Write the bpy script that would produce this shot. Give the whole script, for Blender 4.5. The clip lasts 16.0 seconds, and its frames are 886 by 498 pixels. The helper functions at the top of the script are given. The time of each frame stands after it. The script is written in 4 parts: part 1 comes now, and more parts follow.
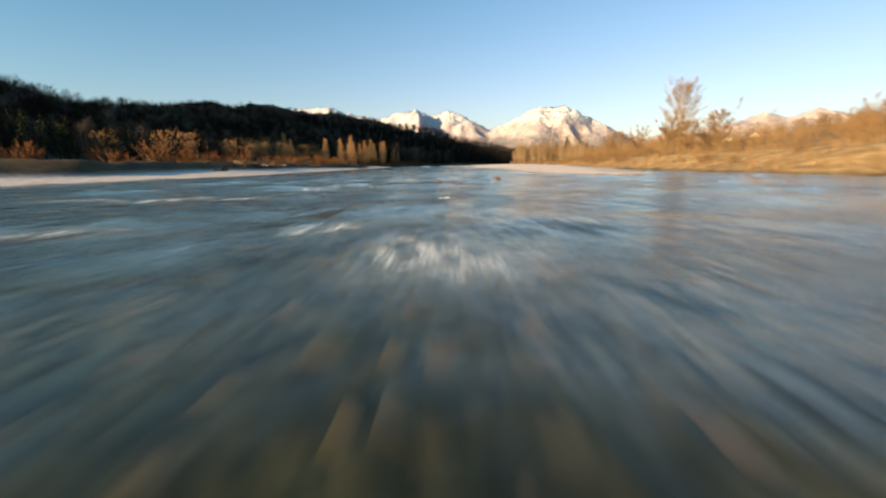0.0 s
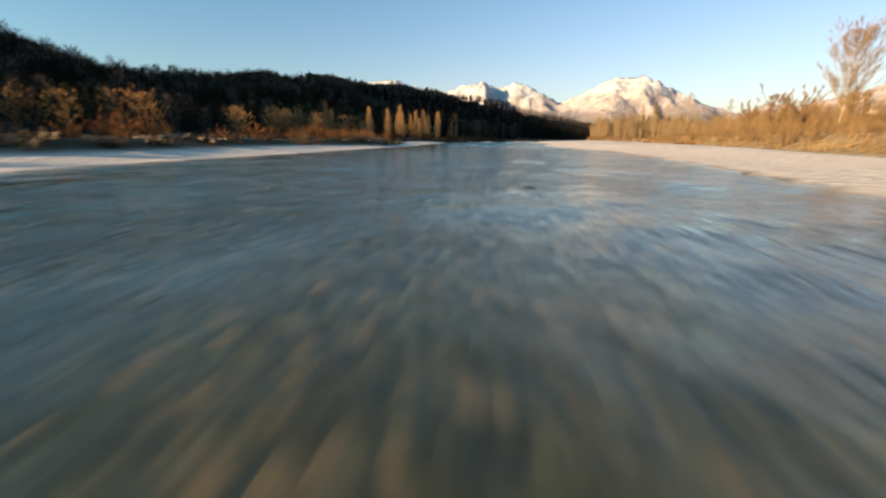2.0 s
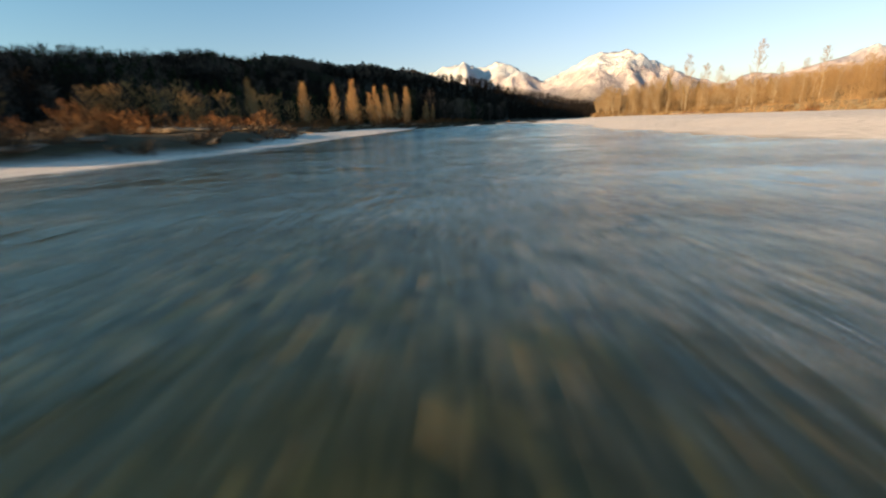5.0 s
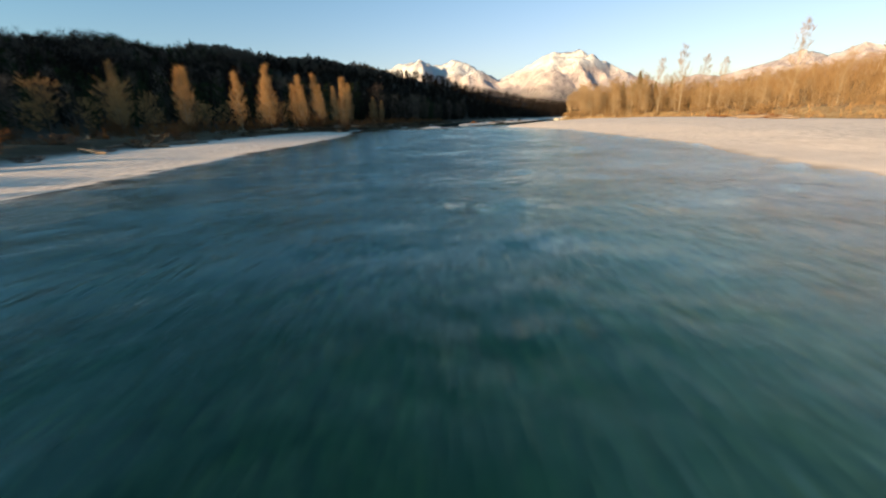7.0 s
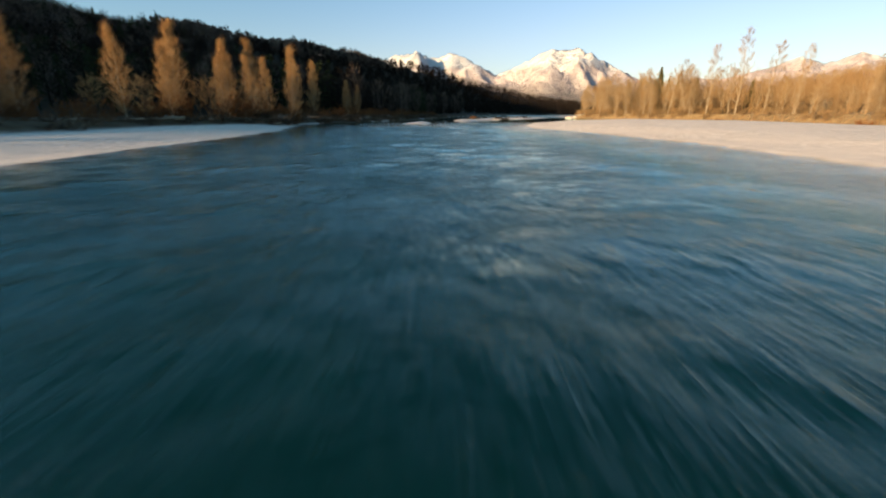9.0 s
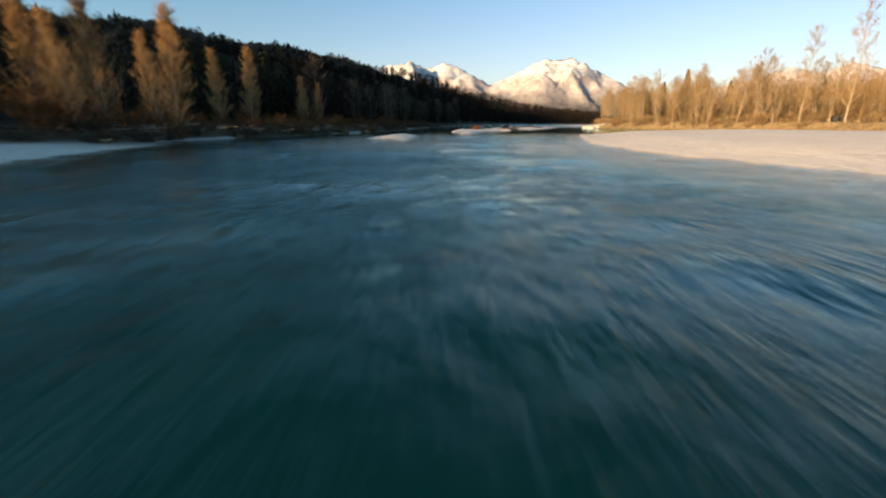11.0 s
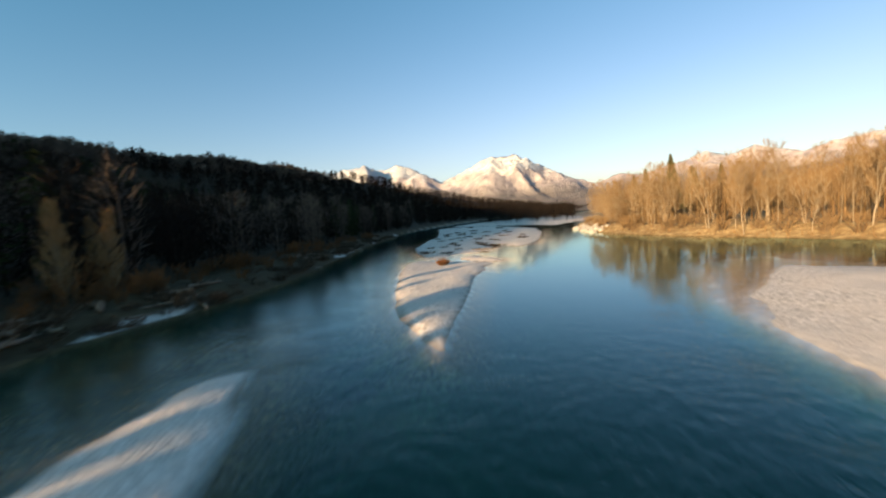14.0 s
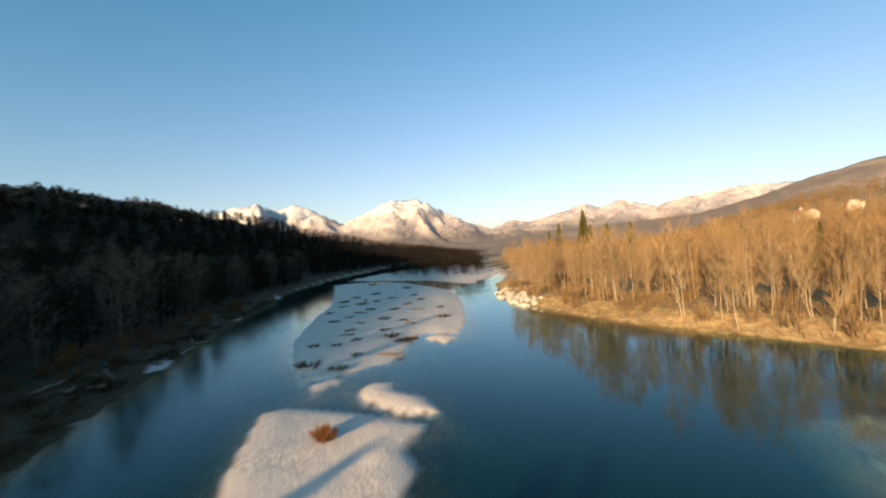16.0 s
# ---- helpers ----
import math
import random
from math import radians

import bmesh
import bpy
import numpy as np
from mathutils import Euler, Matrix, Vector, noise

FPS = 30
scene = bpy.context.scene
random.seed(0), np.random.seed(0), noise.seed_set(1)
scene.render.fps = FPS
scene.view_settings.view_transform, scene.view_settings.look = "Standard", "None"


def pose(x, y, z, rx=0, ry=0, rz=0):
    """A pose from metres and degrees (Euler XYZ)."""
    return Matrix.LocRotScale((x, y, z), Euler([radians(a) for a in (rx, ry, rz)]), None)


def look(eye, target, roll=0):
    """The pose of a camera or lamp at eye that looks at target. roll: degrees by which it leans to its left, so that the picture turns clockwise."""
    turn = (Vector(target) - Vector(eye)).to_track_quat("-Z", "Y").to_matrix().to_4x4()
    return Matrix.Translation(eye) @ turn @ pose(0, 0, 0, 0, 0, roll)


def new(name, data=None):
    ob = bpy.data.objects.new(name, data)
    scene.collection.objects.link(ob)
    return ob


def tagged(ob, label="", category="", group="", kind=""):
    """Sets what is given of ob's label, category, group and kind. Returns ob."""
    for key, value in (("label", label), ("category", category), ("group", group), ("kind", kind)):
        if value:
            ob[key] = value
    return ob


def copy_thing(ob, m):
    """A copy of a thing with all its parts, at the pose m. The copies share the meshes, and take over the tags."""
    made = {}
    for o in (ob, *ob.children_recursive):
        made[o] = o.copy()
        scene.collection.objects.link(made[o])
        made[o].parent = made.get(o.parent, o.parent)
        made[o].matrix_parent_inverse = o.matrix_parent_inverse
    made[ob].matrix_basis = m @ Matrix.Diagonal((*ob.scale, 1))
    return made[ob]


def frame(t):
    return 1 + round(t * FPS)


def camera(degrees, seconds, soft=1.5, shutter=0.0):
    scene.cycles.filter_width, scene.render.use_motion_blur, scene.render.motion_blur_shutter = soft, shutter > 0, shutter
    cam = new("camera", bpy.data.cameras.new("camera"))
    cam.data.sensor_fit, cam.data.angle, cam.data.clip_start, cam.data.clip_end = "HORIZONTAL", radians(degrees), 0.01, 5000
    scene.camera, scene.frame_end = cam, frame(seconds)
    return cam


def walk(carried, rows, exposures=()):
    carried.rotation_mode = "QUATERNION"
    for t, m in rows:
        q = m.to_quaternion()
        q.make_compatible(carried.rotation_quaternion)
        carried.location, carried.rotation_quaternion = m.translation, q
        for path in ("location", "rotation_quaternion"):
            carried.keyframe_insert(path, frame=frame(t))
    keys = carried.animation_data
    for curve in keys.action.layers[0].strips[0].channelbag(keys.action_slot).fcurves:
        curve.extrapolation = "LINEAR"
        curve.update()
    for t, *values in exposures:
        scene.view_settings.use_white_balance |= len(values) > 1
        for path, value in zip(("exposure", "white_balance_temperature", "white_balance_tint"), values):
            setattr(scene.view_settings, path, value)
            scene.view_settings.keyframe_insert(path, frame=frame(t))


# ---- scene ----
PATH = [
    (0, (-0.026, 0.001, 0.822), (0.153, 1.954, 0.429), -0.5),
    (0.5, (1.099, 9.035, 0.848), (1.181, 10.993, 0.449), 2.9),
    (1, (2.094, 17.955, 0.848), (2.102, 19.909, 0.426), 5.4),
    (1.5, (2.844, 26.745, 0.831), (2.787, 28.692, 0.376), 3.6),
    (2, (3.675, 35.416, 1.264), (3.568, 37.348, 0.759), 0.2),
    (2.5, (4.502, 43.962, 1.45), (4.375, 45.88, 0.897), -2.2),
    (3, (5.173, 52.762, 1.391), (5.035, 54.673, 0.817), -3.5),
    (5.5, (5.538, 99.24, 1.137), (5.526, 101.157, 0.567), -2.1),
    (6, (6.035, 108.809, 1.369), (6.095, 110.727, 0.807), -2.5),
    (6.5, (6.582, 118.14, 1.77), (6.684, 120.057, 1.207), -2.8),
    (7, (7.154, 127.211, 2.193), (7.282, 129.118, 1.605), -2.2),
    (7.5, (8.038, 135.911, 2.428), (8.183, 137.808, 1.81), -1.1),
    (8, (9.045, 144.745, 2.359), (9.203, 146.634, 1.721), -0.1),
    (8.5, (10.07, 153.651, 2.215), (10.235, 155.544, 1.59), 0.0),
    (11, (14.548, 200.631, 1.87), (14.743, 202.536, 1.296), -0.1),
    (11.5, (15.699, 209.866, 2.025), (15.906, 211.802, 1.571), -1.4),
    (12, (17.147, 218.971, 2.512), (17.364, 220.93, 2.172), -2.7),
    (12.5, (18.727, 227.954, 3.618), (18.963, 229.923, 3.36), -2.0),
    (13, (19.921, 236.761, 4.333), (20.172, 238.737, 4.147), -3.0),
    (13.5, (21.382, 244.939, 5.615), (21.686, 246.909, 5.462), -3.4),
    (14, (22.825, 252.416, 7.317), (23.22, 254.37, 7.164), -4.0),
    (14.5, (24.386, 259.494, 9.068), (24.893, 261.424, 8.931), -5.0),
    (15, (26.183, 266.659, 10.747), (26.808, 268.556, 10.653), -5.0),
    (15.5, (28.117, 273.533, 12.181), (28.861, 275.389, 12.146), -4.3),
    (16, (30.134, 280.016, 13.409), (30.988, 281.825, 13.426), -3.4),
]
cam = camera(93.2, 16.0, soft=2.0, shutter=0.7)
walk(cam, [(t, look(eye, target, roll)) for t, eye, target, roll in PATH], [(0, 1.59, 6850, 9), (16, 1.59, 6850, 9)])

# ---------------------------------------------------------------- light
SUN_AZ, SUN_EL = 234.0, 10.8          # compass bearing from +y, clockwise
world = bpy.data.worlds.new("sky")
scene.world = world
world.use_nodes = True
wn = world.node_tree
wn.nodes.clear()
sky = wn.nodes.new("ShaderNodeTexSky")
sky.sky_type = "NISHITA"
sky.sun_disc = False
sky.sun_elevation, sky.sun_rotation = radians(SUN_EL), radians(SUN_AZ)
sky.altitude, sky.air_density, sky.dust_density, sky.ozone_density = 300, 1.0, 1.5, 2.6
bg = wn.nodes.new("ShaderNodeBackground")
bg.inputs["Strength"].default_value = 0.083
wo = wn.nodes.new("ShaderNodeOutputWorld")
# clear winter air: the sky pales to rose white low down and away from the sun, and deepens to blue above
aim = wn.nodes.new("ShaderNodeTexCoord")
anti = wn.nodes.new("ShaderNodeVectorMath")
anti.operation = "DOT_PRODUCT"
anti.inputs[1].default_value = (-0.35 * math.sin(radians(SUN_AZ)), -0.35 * math.cos(radians(SUN_AZ)), -1.5)
fade = wn.nodes.new("ShaderNodeMapRange")
fade.inputs[1].default_value, fade.inputs[2].default_value = -0.65, 0.05
tone = wn.nodes.new("ShaderNodeMix")
tone.data_type = "RGBA"
tone.inputs[6].default_value, tone.inputs[7].default_value = (0.61, 1.0, 0.99, 1), (1.12, 0.935, 0.92, 1)
tint = wn.nodes.new("ShaderNodeMix")
tint.data_type, tint.blend_type = "RGBA", "MULTIPLY"
tint.inputs[0].default_value = 1.0
wn.links.new(aim.outputs["Generated"], anti.inputs[0])
wn.links.new(anti.outputs["Value"], fade.inputs[0])
wn.links.new(fade.outputs[0], tone.inputs[0])
wn.links.new(sky.outputs[0], tint.inputs[6])
wn.links.new(tone.outputs[2], tint.inputs[7])
wn.links.new(tint.outputs[2], bg.inputs[0])
wn.links.new(bg.outputs[0], wo.inputs[0])

sun_data = bpy.data.lights.new("sun", "SUN")
sun_data.energy, sun_data.angle, sun_data.color = 5.0, radians(0.5), (1.0, 0.68, 0.37)
sun = new("sun", sun_data)
SUN_DIR = Vector((math.sin(radians(SUN_AZ)) * math.cos(radians(SUN_EL)), math.cos(radians(SUN_AZ)) * math.cos(radians(SUN_EL)), math.sin(radians(SUN_EL))))
sun.matrix_world = look(SUN_DIR * 300, (0, 0, 0))


# ---------------------------------------------------------------- materials
class Nodes:
    """A short way to write node materials."""

    def __init__(self, name):
        self.mat = bpy.data.materials.new(name)
        self.mat.use_nodes = True
        self.t = self.mat.node_tree
        self.t.nodes.clear()
        self.out = self.t.nodes.new("ShaderNodeOutputMaterial")

    def n(self, kind, **inputs):
        node = self.t.nodes.new("ShaderNode" + kind)
        for key, value in inputs.items():
            self.put(node, key.replace("_", " "), value)
        return node

    def put(self, node, key, value):
        sock = node.inputs[int(key[1:]) if key[0] == "i" and key[1:].isdigit() else key]
        if isinstance(value, bpy.types.NodeSocket):
            self.t.links.new(value, sock)
        elif isinstance(value, bpy.types.Node):
            self.t.links.new(value.outputs[0], sock)
        else:
            sock.default_value = value

    def noise(self, scale, detail=4.0, rough=0.55, vector=None, stretch=None):
        v = vector if vector is not None else self.n("NewGeometry").outputs["Position"]
        if stretch is not None:
            m = self.n("Mapping", Vector=v, Scale=stretch)
            v = m.outputs[0]
        return self.n("TexNoise", Vector=v, Scale=scale, Detail=detail, Roughness=rough).outputs["Fac"]

    def ramp(self, fac, *stops):
        r = self.n("ValToRGB", Fac=fac)
        e = r.color_ramp.elements
        while len(e) < len(stops):
            e.new(0.5)
        for el, (pos, col) in zip(e, stops):
            el.position, el.color = pos, (*col, 1) if len(col) == 3 else col
        return r.outputs[0]

    def grey(self, fac, lo, hi, a=0.0, b=1.0):
        r = self.n("MapRange", Value=fac, From_Min=lo, From_Max=hi, To_Min=a, To_Max=b)
        return r.outputs[0]

    def mix(self, fac, a, b, how="MIX"):
        m = self.t.nodes.new("ShaderNodeMix")
        m.data_type, m.blend_type = "RGBA", how
        for key, value in ((0, fac), (6, a), (7, b)):
            if isinstance(value, bpy.types.NodeSocket):
                self.t.links.new(value, m.inputs[key])
            else:
                m.inputs[key].default_value = (*value, 1) if isinstance(value, tuple) and len(value) == 3 else value
        return m.outputs[2]

    def math(self, op, a, b=0.0):
        m = self.t.nodes.new("ShaderNodeMath")
        m.operation = op
        for key, value in ((0, a), (1, b)):
            if isinstance(value, bpy.types.NodeSocket):
                self.t.links.new(value, m.inputs[key])
            else:
                m.inputs[key].default_value = value
        return m.outputs[0]

    def attr(self, name):
        a = self.n("Attribute")
        a.attribute_name = name
        return a

    def finish(self, shader):
        self.t.links.new(shader.outputs[0] if isinstance(shader, bpy.types.Node) else shader, self.out.inputs[0])
        return self.mat


def bark_material(name, dark, light, scale=3.0):
    g = Nodes(name)
    info = g.n("ObjectInfo").outputs["Random"]
    isl = g.n("NewGeometry").outputs["Random Per Island"]
    v = g.mix(g.noise(scale, 5, 0.65, stretch=(1, 1, 0.25)), dark, light)
    v = g.mix(g.grey(isl, 0, 1, 0.0, 0.55), v, tuple(0.55 * c for c in dark))
    v = g.mix(g.grey(info, 0, 1, 0.0, 0.3), v, tuple(0.8 * c for c in light))
    b = g.n("BsdfPrincipled", Base_Color=v, Roughness=0.9, Specular_IOR_Level=0.12)
    bump = g.n("Bump", Height=g.noise(scale * 6, 3), Strength=0.4, Distance=0.02)
    g.put(b, "Normal", bump)
    return g.finish(b)


def twig_material(name, a, b, c, deep=0.15):
    """Bare twigs: every twig has its own tone, and a tree leans to one of two."""
    g = Nodes(name)
    isl = g.n("NewGeometry").outputs["Random Per Island"]
    info = g.n("ObjectInfo").outputs["Random"]
    v = g.mix(isl, a, b)
    v = g.mix(g.grey(info, 0, 1, 0, 0.5), v, c)
    v = g.mix(g.noise(0.35, 3), v, tuple(0.7 * k for k in a), "MIX")
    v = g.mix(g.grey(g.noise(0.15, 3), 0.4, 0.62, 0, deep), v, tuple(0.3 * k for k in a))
    return g.finish(g.n("BsdfPrincipled", Base_Color=v, Roughness=0.95, Specular_IOR_Level=0.08))


def water_material():
    g = Nodes("river_water")
    body = g.attr("body").outputs["Color"]
    state = g.n("SeparateColor", Color=g.attr("state").outputs["Color"])
    chop, white = state.outputs[0], state.outputs[1]
    pos = g.n("NewGeometry").outputs["Position"]
    warp = g.n("TexNoise", Vector=pos, Scale=0.12, Detail=2).outputs["Color"]
    wv = g.n("VectorMath", i0=warp, i1=(6, 6, 0))
    wv.operation = "MULTIPLY"
    wp = g.n("VectorMath", i0=pos, i1=wv.outputs[0])
    wp.operation = "ADD"
    p = wp.outputs[0]
    big = g.noise(0.32, 3, 0.5, p, (1.0, 1.0, 1))
    mid = g.noise(1.3, 3, 0.55, p, (1.0, 1.0, 1))
    fine = g.noise(5.0, 3, 0.6, p, (1.0, 1.0, 1))
    tiny = g.noise(14.0, 2, 0.6, p, (1.0, 1.0, 1))
    h = g.math("ADD", g.math("MULTIPLY", big, 0.20), g.math("ADD", g.math("MULTIPLY", mid, 0.34), g.math("ADD", g.math("MULTIPLY", fine, 0.10), g.math("MULTIPLY", tiny, 0.018))))
    h = g.math("MULTIPLY", h, chop)
    bump = g.n("Bump", Height=h, Strength=1.0, Distance=1.0)
    trans = g.n("BsdfTransparent", Color=body)
    inv = g.n("Invert", Color=body)
    teal = g.mix(g.noise(0.06, 3), (0.0004, 0.0150, 0.0150), (0.0008, 0.0175, 0.0168))
    scat = g.n("BsdfDiffuse", Color=g.mix(1.0, teal, inv.outputs[0], "MULTIPLY"))
    inside = g.n("AddShader", i0=trans.outputs[0], i1=scat.outputs[0])
    face = g.n("LayerWeight", Blend=0.5, Normal=bump).outputs["Facing"]
    fres = g.math("ADD", g.math("MULTIPLY", g.math("POWER", face, 4.7), 0.93), 0.016)
    clear = g.n("SeparateColor", Color=body).outputs[1]
    gloss = g.n("BsdfGlossy", Color=g.mix(g.grey(clear, 0.35, 0.9), (0.69, 0.92, 1.0), (0.92, 0.95, 0.93)), Roughness=g.math("ADD", g.math("MULTIPLY", chop, 0.14), 0.045), Normal=bump)
    surf = g.n("MixShader", Fac=fres, i1=inside.outputs[0], i2=gloss.outputs[0])
    froth = g.n("BsdfDiffuse", Color=(0.75, 0.78, 0.78, 1))
    spots = g.grey(g.noise(3.0, 6, 0.75, pos, (1.5, 0.45, 1)), 0.45, 0.63)
    both = g.n("MixShader", Fac=g.math("MULTIPLY", spots, white), i1=surf.outputs[0], i2=froth.outputs[0])
    return g.finish(both)


def ground_material():
    """Gravel, brown winter grass, leaf litter darkened for the shade under trees, and wet stones on the river bed, by
    the cover of the land.
    """
    g = Nodes("valley_ground")
    cov = g.n("SeparateColor", Color=g.attr("cover").outputs["Color"])
    gravel, grass, bed = cov.outputs[0], cov.outputs[1], cov.outputs[2]
    pos = g.n("NewGeometry").outputs["Position"]
    vor = g.n("TexVoronoi", Vector=pos, Scale=5.0)
    peb = g.n("SeparateColor", Color=vor.outputs["Color"])
    stone = g.ramp(peb.outputs[0], (0.0, (0.36, 0.315, 0.285)), (0.4, (0.53, 0.47, 0.43)), (0.75, (0.63, 0.56, 0.515)), (1.0, (0.74, 0.665, 0.62)))
    patch = g.noise(0.10, 5, 0.6)
    sand = g.mix(g.noise(0.5, 4), (0.51, 0.445, 0.40), (0.66, 0.58, 0.53))
    col_g = g.mix(g.grey(patch, 0.42, 0.6), stone, sand)
    streak = g.noise(0.5, 4, 0.6, None, (1.0, 0.22, 1))
    col_g = g.mix(g.grey(streak, 0.52, 0.75, 0, 0.22), col_g, (0.38, 0.34, 0.29))
    gr = g.noise(0.8, 6, 0.65)
    col_l = g.ramp(gr, (0.25, (0.12, 0.08, 0.04)), (0.45, (0.23, 0.155, 0.075)), (0.6, (0.34, 0.25, 0.13)), (0.8, (0.44, 0.35, 0.20)))
    # litter goes near black: the wood's shade is put into its colour
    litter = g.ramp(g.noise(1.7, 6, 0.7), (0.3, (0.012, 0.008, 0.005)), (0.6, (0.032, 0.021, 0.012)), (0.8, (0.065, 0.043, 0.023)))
    bstone = g.ramp(peb.outputs[1], (0.0, (0.021, 0.016, 0.006)), (0.5, (0.062, 0.046, 0.017)), (0.85, (0.120, 0.088, 0.036)), (1.0, (0.24, 0.125, 0.052)))
    bstone = g.mix(g.grey(g.noise(0.45, 4), 0.4, 0.7), bstone, (0.046, 0.036, 0.013))
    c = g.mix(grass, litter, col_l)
    c = g.mix(gravel, c, col_g)
    c = g.mix(bed, c, bstone)
    hgt = g.math("ADD", g.math("MULTIPLY", vor.outputs["Distance"], -0.035), g.math("ADD", g.math("MULTIPLY", g.noise(0.9, 5), 0.05), g.math("MULTIPLY", g.noise(1.1, 3, 0.5, None, (1.5, 0.3, 1)), 0.05)))
    bump = g.n("Bump", Height=hgt, Strength=0.7, Distance=1.0)
    return g.finish(g.n("BsdfPrincipled", Base_Color=c, Roughness=0.92, Specular_IOR_Level=0.15, Normal=bump))


def mountain_material():
    """Snow above, thinning along the steeper ribs into grey-pink rock, brown bare woods at the foot; rock and woods are
    paled and blued for haze.
    """
    g = Nodes("hazed_rock_and_snow")
    geo = g.n("NewGeometry")
    z = g.n("SeparateXYZ", Vector=geo.outputs["Position"]).outputs[2]
    up = g.n("SeparateXYZ", Vector=geo.outputs["Normal"]).outputs[2]
    n1 = g.noise(0.003, 6, 0.6)
    n2 = g.noise(0.016, 8, 0.72, None, (1, 1, 0.45))
    n3 = g.noise(0.05, 5, 0.7)
    # distance haze is mixed into the rock and wood tones
    rock = g.ramp(n2, (0.3, (0.28, 0.245, 0.265)), (0.5, (0.39, 0.345, 0.36)), (0.7, (0.50, 0.455, 0.465)))
    wood = g.mix(n3, (0.11, 0.10, 0.105), (0.19, 0.17, 0.17))
    c = g.mix(g.grey(g.math("ADD", z, g.math("MULTIPLY", n1, 200)), 230, 370), wood, rock)
    line = g.math("ADD", g.math("ADD", z, g.math("MULTIPLY", n1, 170)), g.math("ADD", g.math("MULTIPLY", n2, 300), g.math("MULTIPLY", up, 150)))
    snow = g.grey(line, 682, 748)
    c = g.mix(snow, c, (0.50, 0.51, 0.545))
    bump = g.n("Bump", Height=g.noise(0.010, 9, 0.68), Strength=1.0, Distance=45.0)
    return g.finish(g.n("BsdfPrincipled", Base_Color=c, Roughness=0.8, Specular_IOR_Level=0.2, Normal=bump))


def wooded_material(name, a, b):
    g = Nodes(name)
    v = g.mix(g.noise(0.03, 8, 0.7), a, b)
    v = g.mix(g.grey(g.noise(0.004, 4), 0.5, 0.7, 0, 0.6), v, tuple(1.4 * k for k in b))
    bump = g.n("Bump", Height=g.noise(0.05, 8, 0.7), Strength=1.0, Distance=8.0)
    return g.finish(g.n("BsdfPrincipled", Base_Color=v, Roughness=0.95, Specular_IOR_Level=0.1, Normal=bump))


def rock_material(name, dark, light):
    g = Nodes(name)
    info = g.n("ObjectInfo").outputs["Random"]
    v = g.mix(g.noise(2.2, 7, 0.7), dark, light)
    v = g.mix(g.grey(info, 0, 1, 0, 0.4), v, tuple(0.75 * k for k in dark))
    bump = g.n("Bump", Height=g.noise(5, 6, 0.7), Strength=0.6, Distance=0.1)
    return g.finish(g.n("BsdfPrincipled", Base_Color=v, Roughness=0.85, Normal=bump))


def plain_material(name, a, b, rough=0.8, scale=3.0):
    g = Nodes(name)
    v = g.mix(g.noise(scale, 5, 0.6), a, b)
    return g.finish(g.n("BsdfPrincipled", Base_Color=v, Roughness=rough))


WATER = water_material()
GROUND = ground_material()
ALPINE = mountain_material()
# brown slope greyed: the haze over it is part of the colour
FOOTHILL = wooded_material("hazed_brown_slope", (0.13, 0.112, 0.108), (0.22, 0.185, 0.165))
BARK_PALE = bark_material("pale_bark", (0.20, 0.155, 0.105), (0.46, 0.39, 0.29))
BARK_DARK = bark_material("dark_bark", (0.06, 0.045, 0.03), (0.16, 0.12, 0.085))
TWIG_GOLD = twig_material("golden_twigs", (0.22, 0.142, 0.070), (0.38, 0.255, 0.132), (0.20, 0.115, 0.056), 0.4)
TWIG_AMBER = twig_material("amber_twigs", (0.31, 0.178, 0.078), (0.50, 0.32, 0.155), (0.30, 0.165, 0.075))
TWIG_TAWNY = twig_material("tawny_twigs", (0.13, 0.088, 0.042), (0.25, 0.17, 0.082), (0.12, 0.07, 0.034))
TWIG_RED = twig_material("russet_twigs", (0.15, 0.066, 0.026), (0.25, 0.115, 0.045), (0.11, 0.052, 0.023))
# near-black twigs: shade of the hill and far grove is in the colour
TWIG_SHADED = twig_material("shade_dark_twigs", (0.014, 0.010, 0.008), (0.038, 0.029, 0.024), (0.010, 0.008, 0.006), 0.9)
TWIG_BROWN = twig_material("brown_twigs", (0.105, 0.082, 0.069), (0.200, 0.155, 0.130), (0.090, 0.068, 0.056), 0.3)
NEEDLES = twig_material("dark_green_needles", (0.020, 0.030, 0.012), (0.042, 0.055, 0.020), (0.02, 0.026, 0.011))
# lighter copy of the needles: sunlight on the firs is in the colour
NEEDLES_LIT = twig_material("sunlit_needles", (0.07, 0.072, 0.026), (0.15, 0.135, 0.048), (0.08, 0.07, 0.028))
LIMESTONE = rock_material("pale_limestone", (0.24, 0.22, 0.20), (0.48, 0.46, 0.42))
DRIFTWOOD = rock_material("weathered_driftwood", (0.08, 0.055, 0.035), (0.26, 0.20, 0.15))
TWIG_RUST = twig_material("rust_brown_twigs", (0.20, 0.085, 0.032), (0.34, 0.15, 0.055), (0.18, 0.075, 0.03))
TWIG_DRIFT = twig_material("dark_flood_brush", (0.055, 0.038, 0.026), (0.115, 0.080, 0.054), (0.05, 0.034, 0.024))
STUBBLE = twig_material("dry_brown_brush", (0.13, 0.07, 0.035), (0.24, 0.13, 0.06), (0.10, 0.06, 0.035))
PLASTER = plain_material("white_plaster", (0.48, 0.46, 0.42), (0.58, 0.56, 0.52))
TILE = plain_material("red_brown_roof_tile", (0.24, 0.11, 0.07), (0.34, 0.17, 0.11))
PANE = plain_material("dark_window_glass", (0.02, 0.025, 0.03), (0.04, 0.05, 0.06), 0.15)


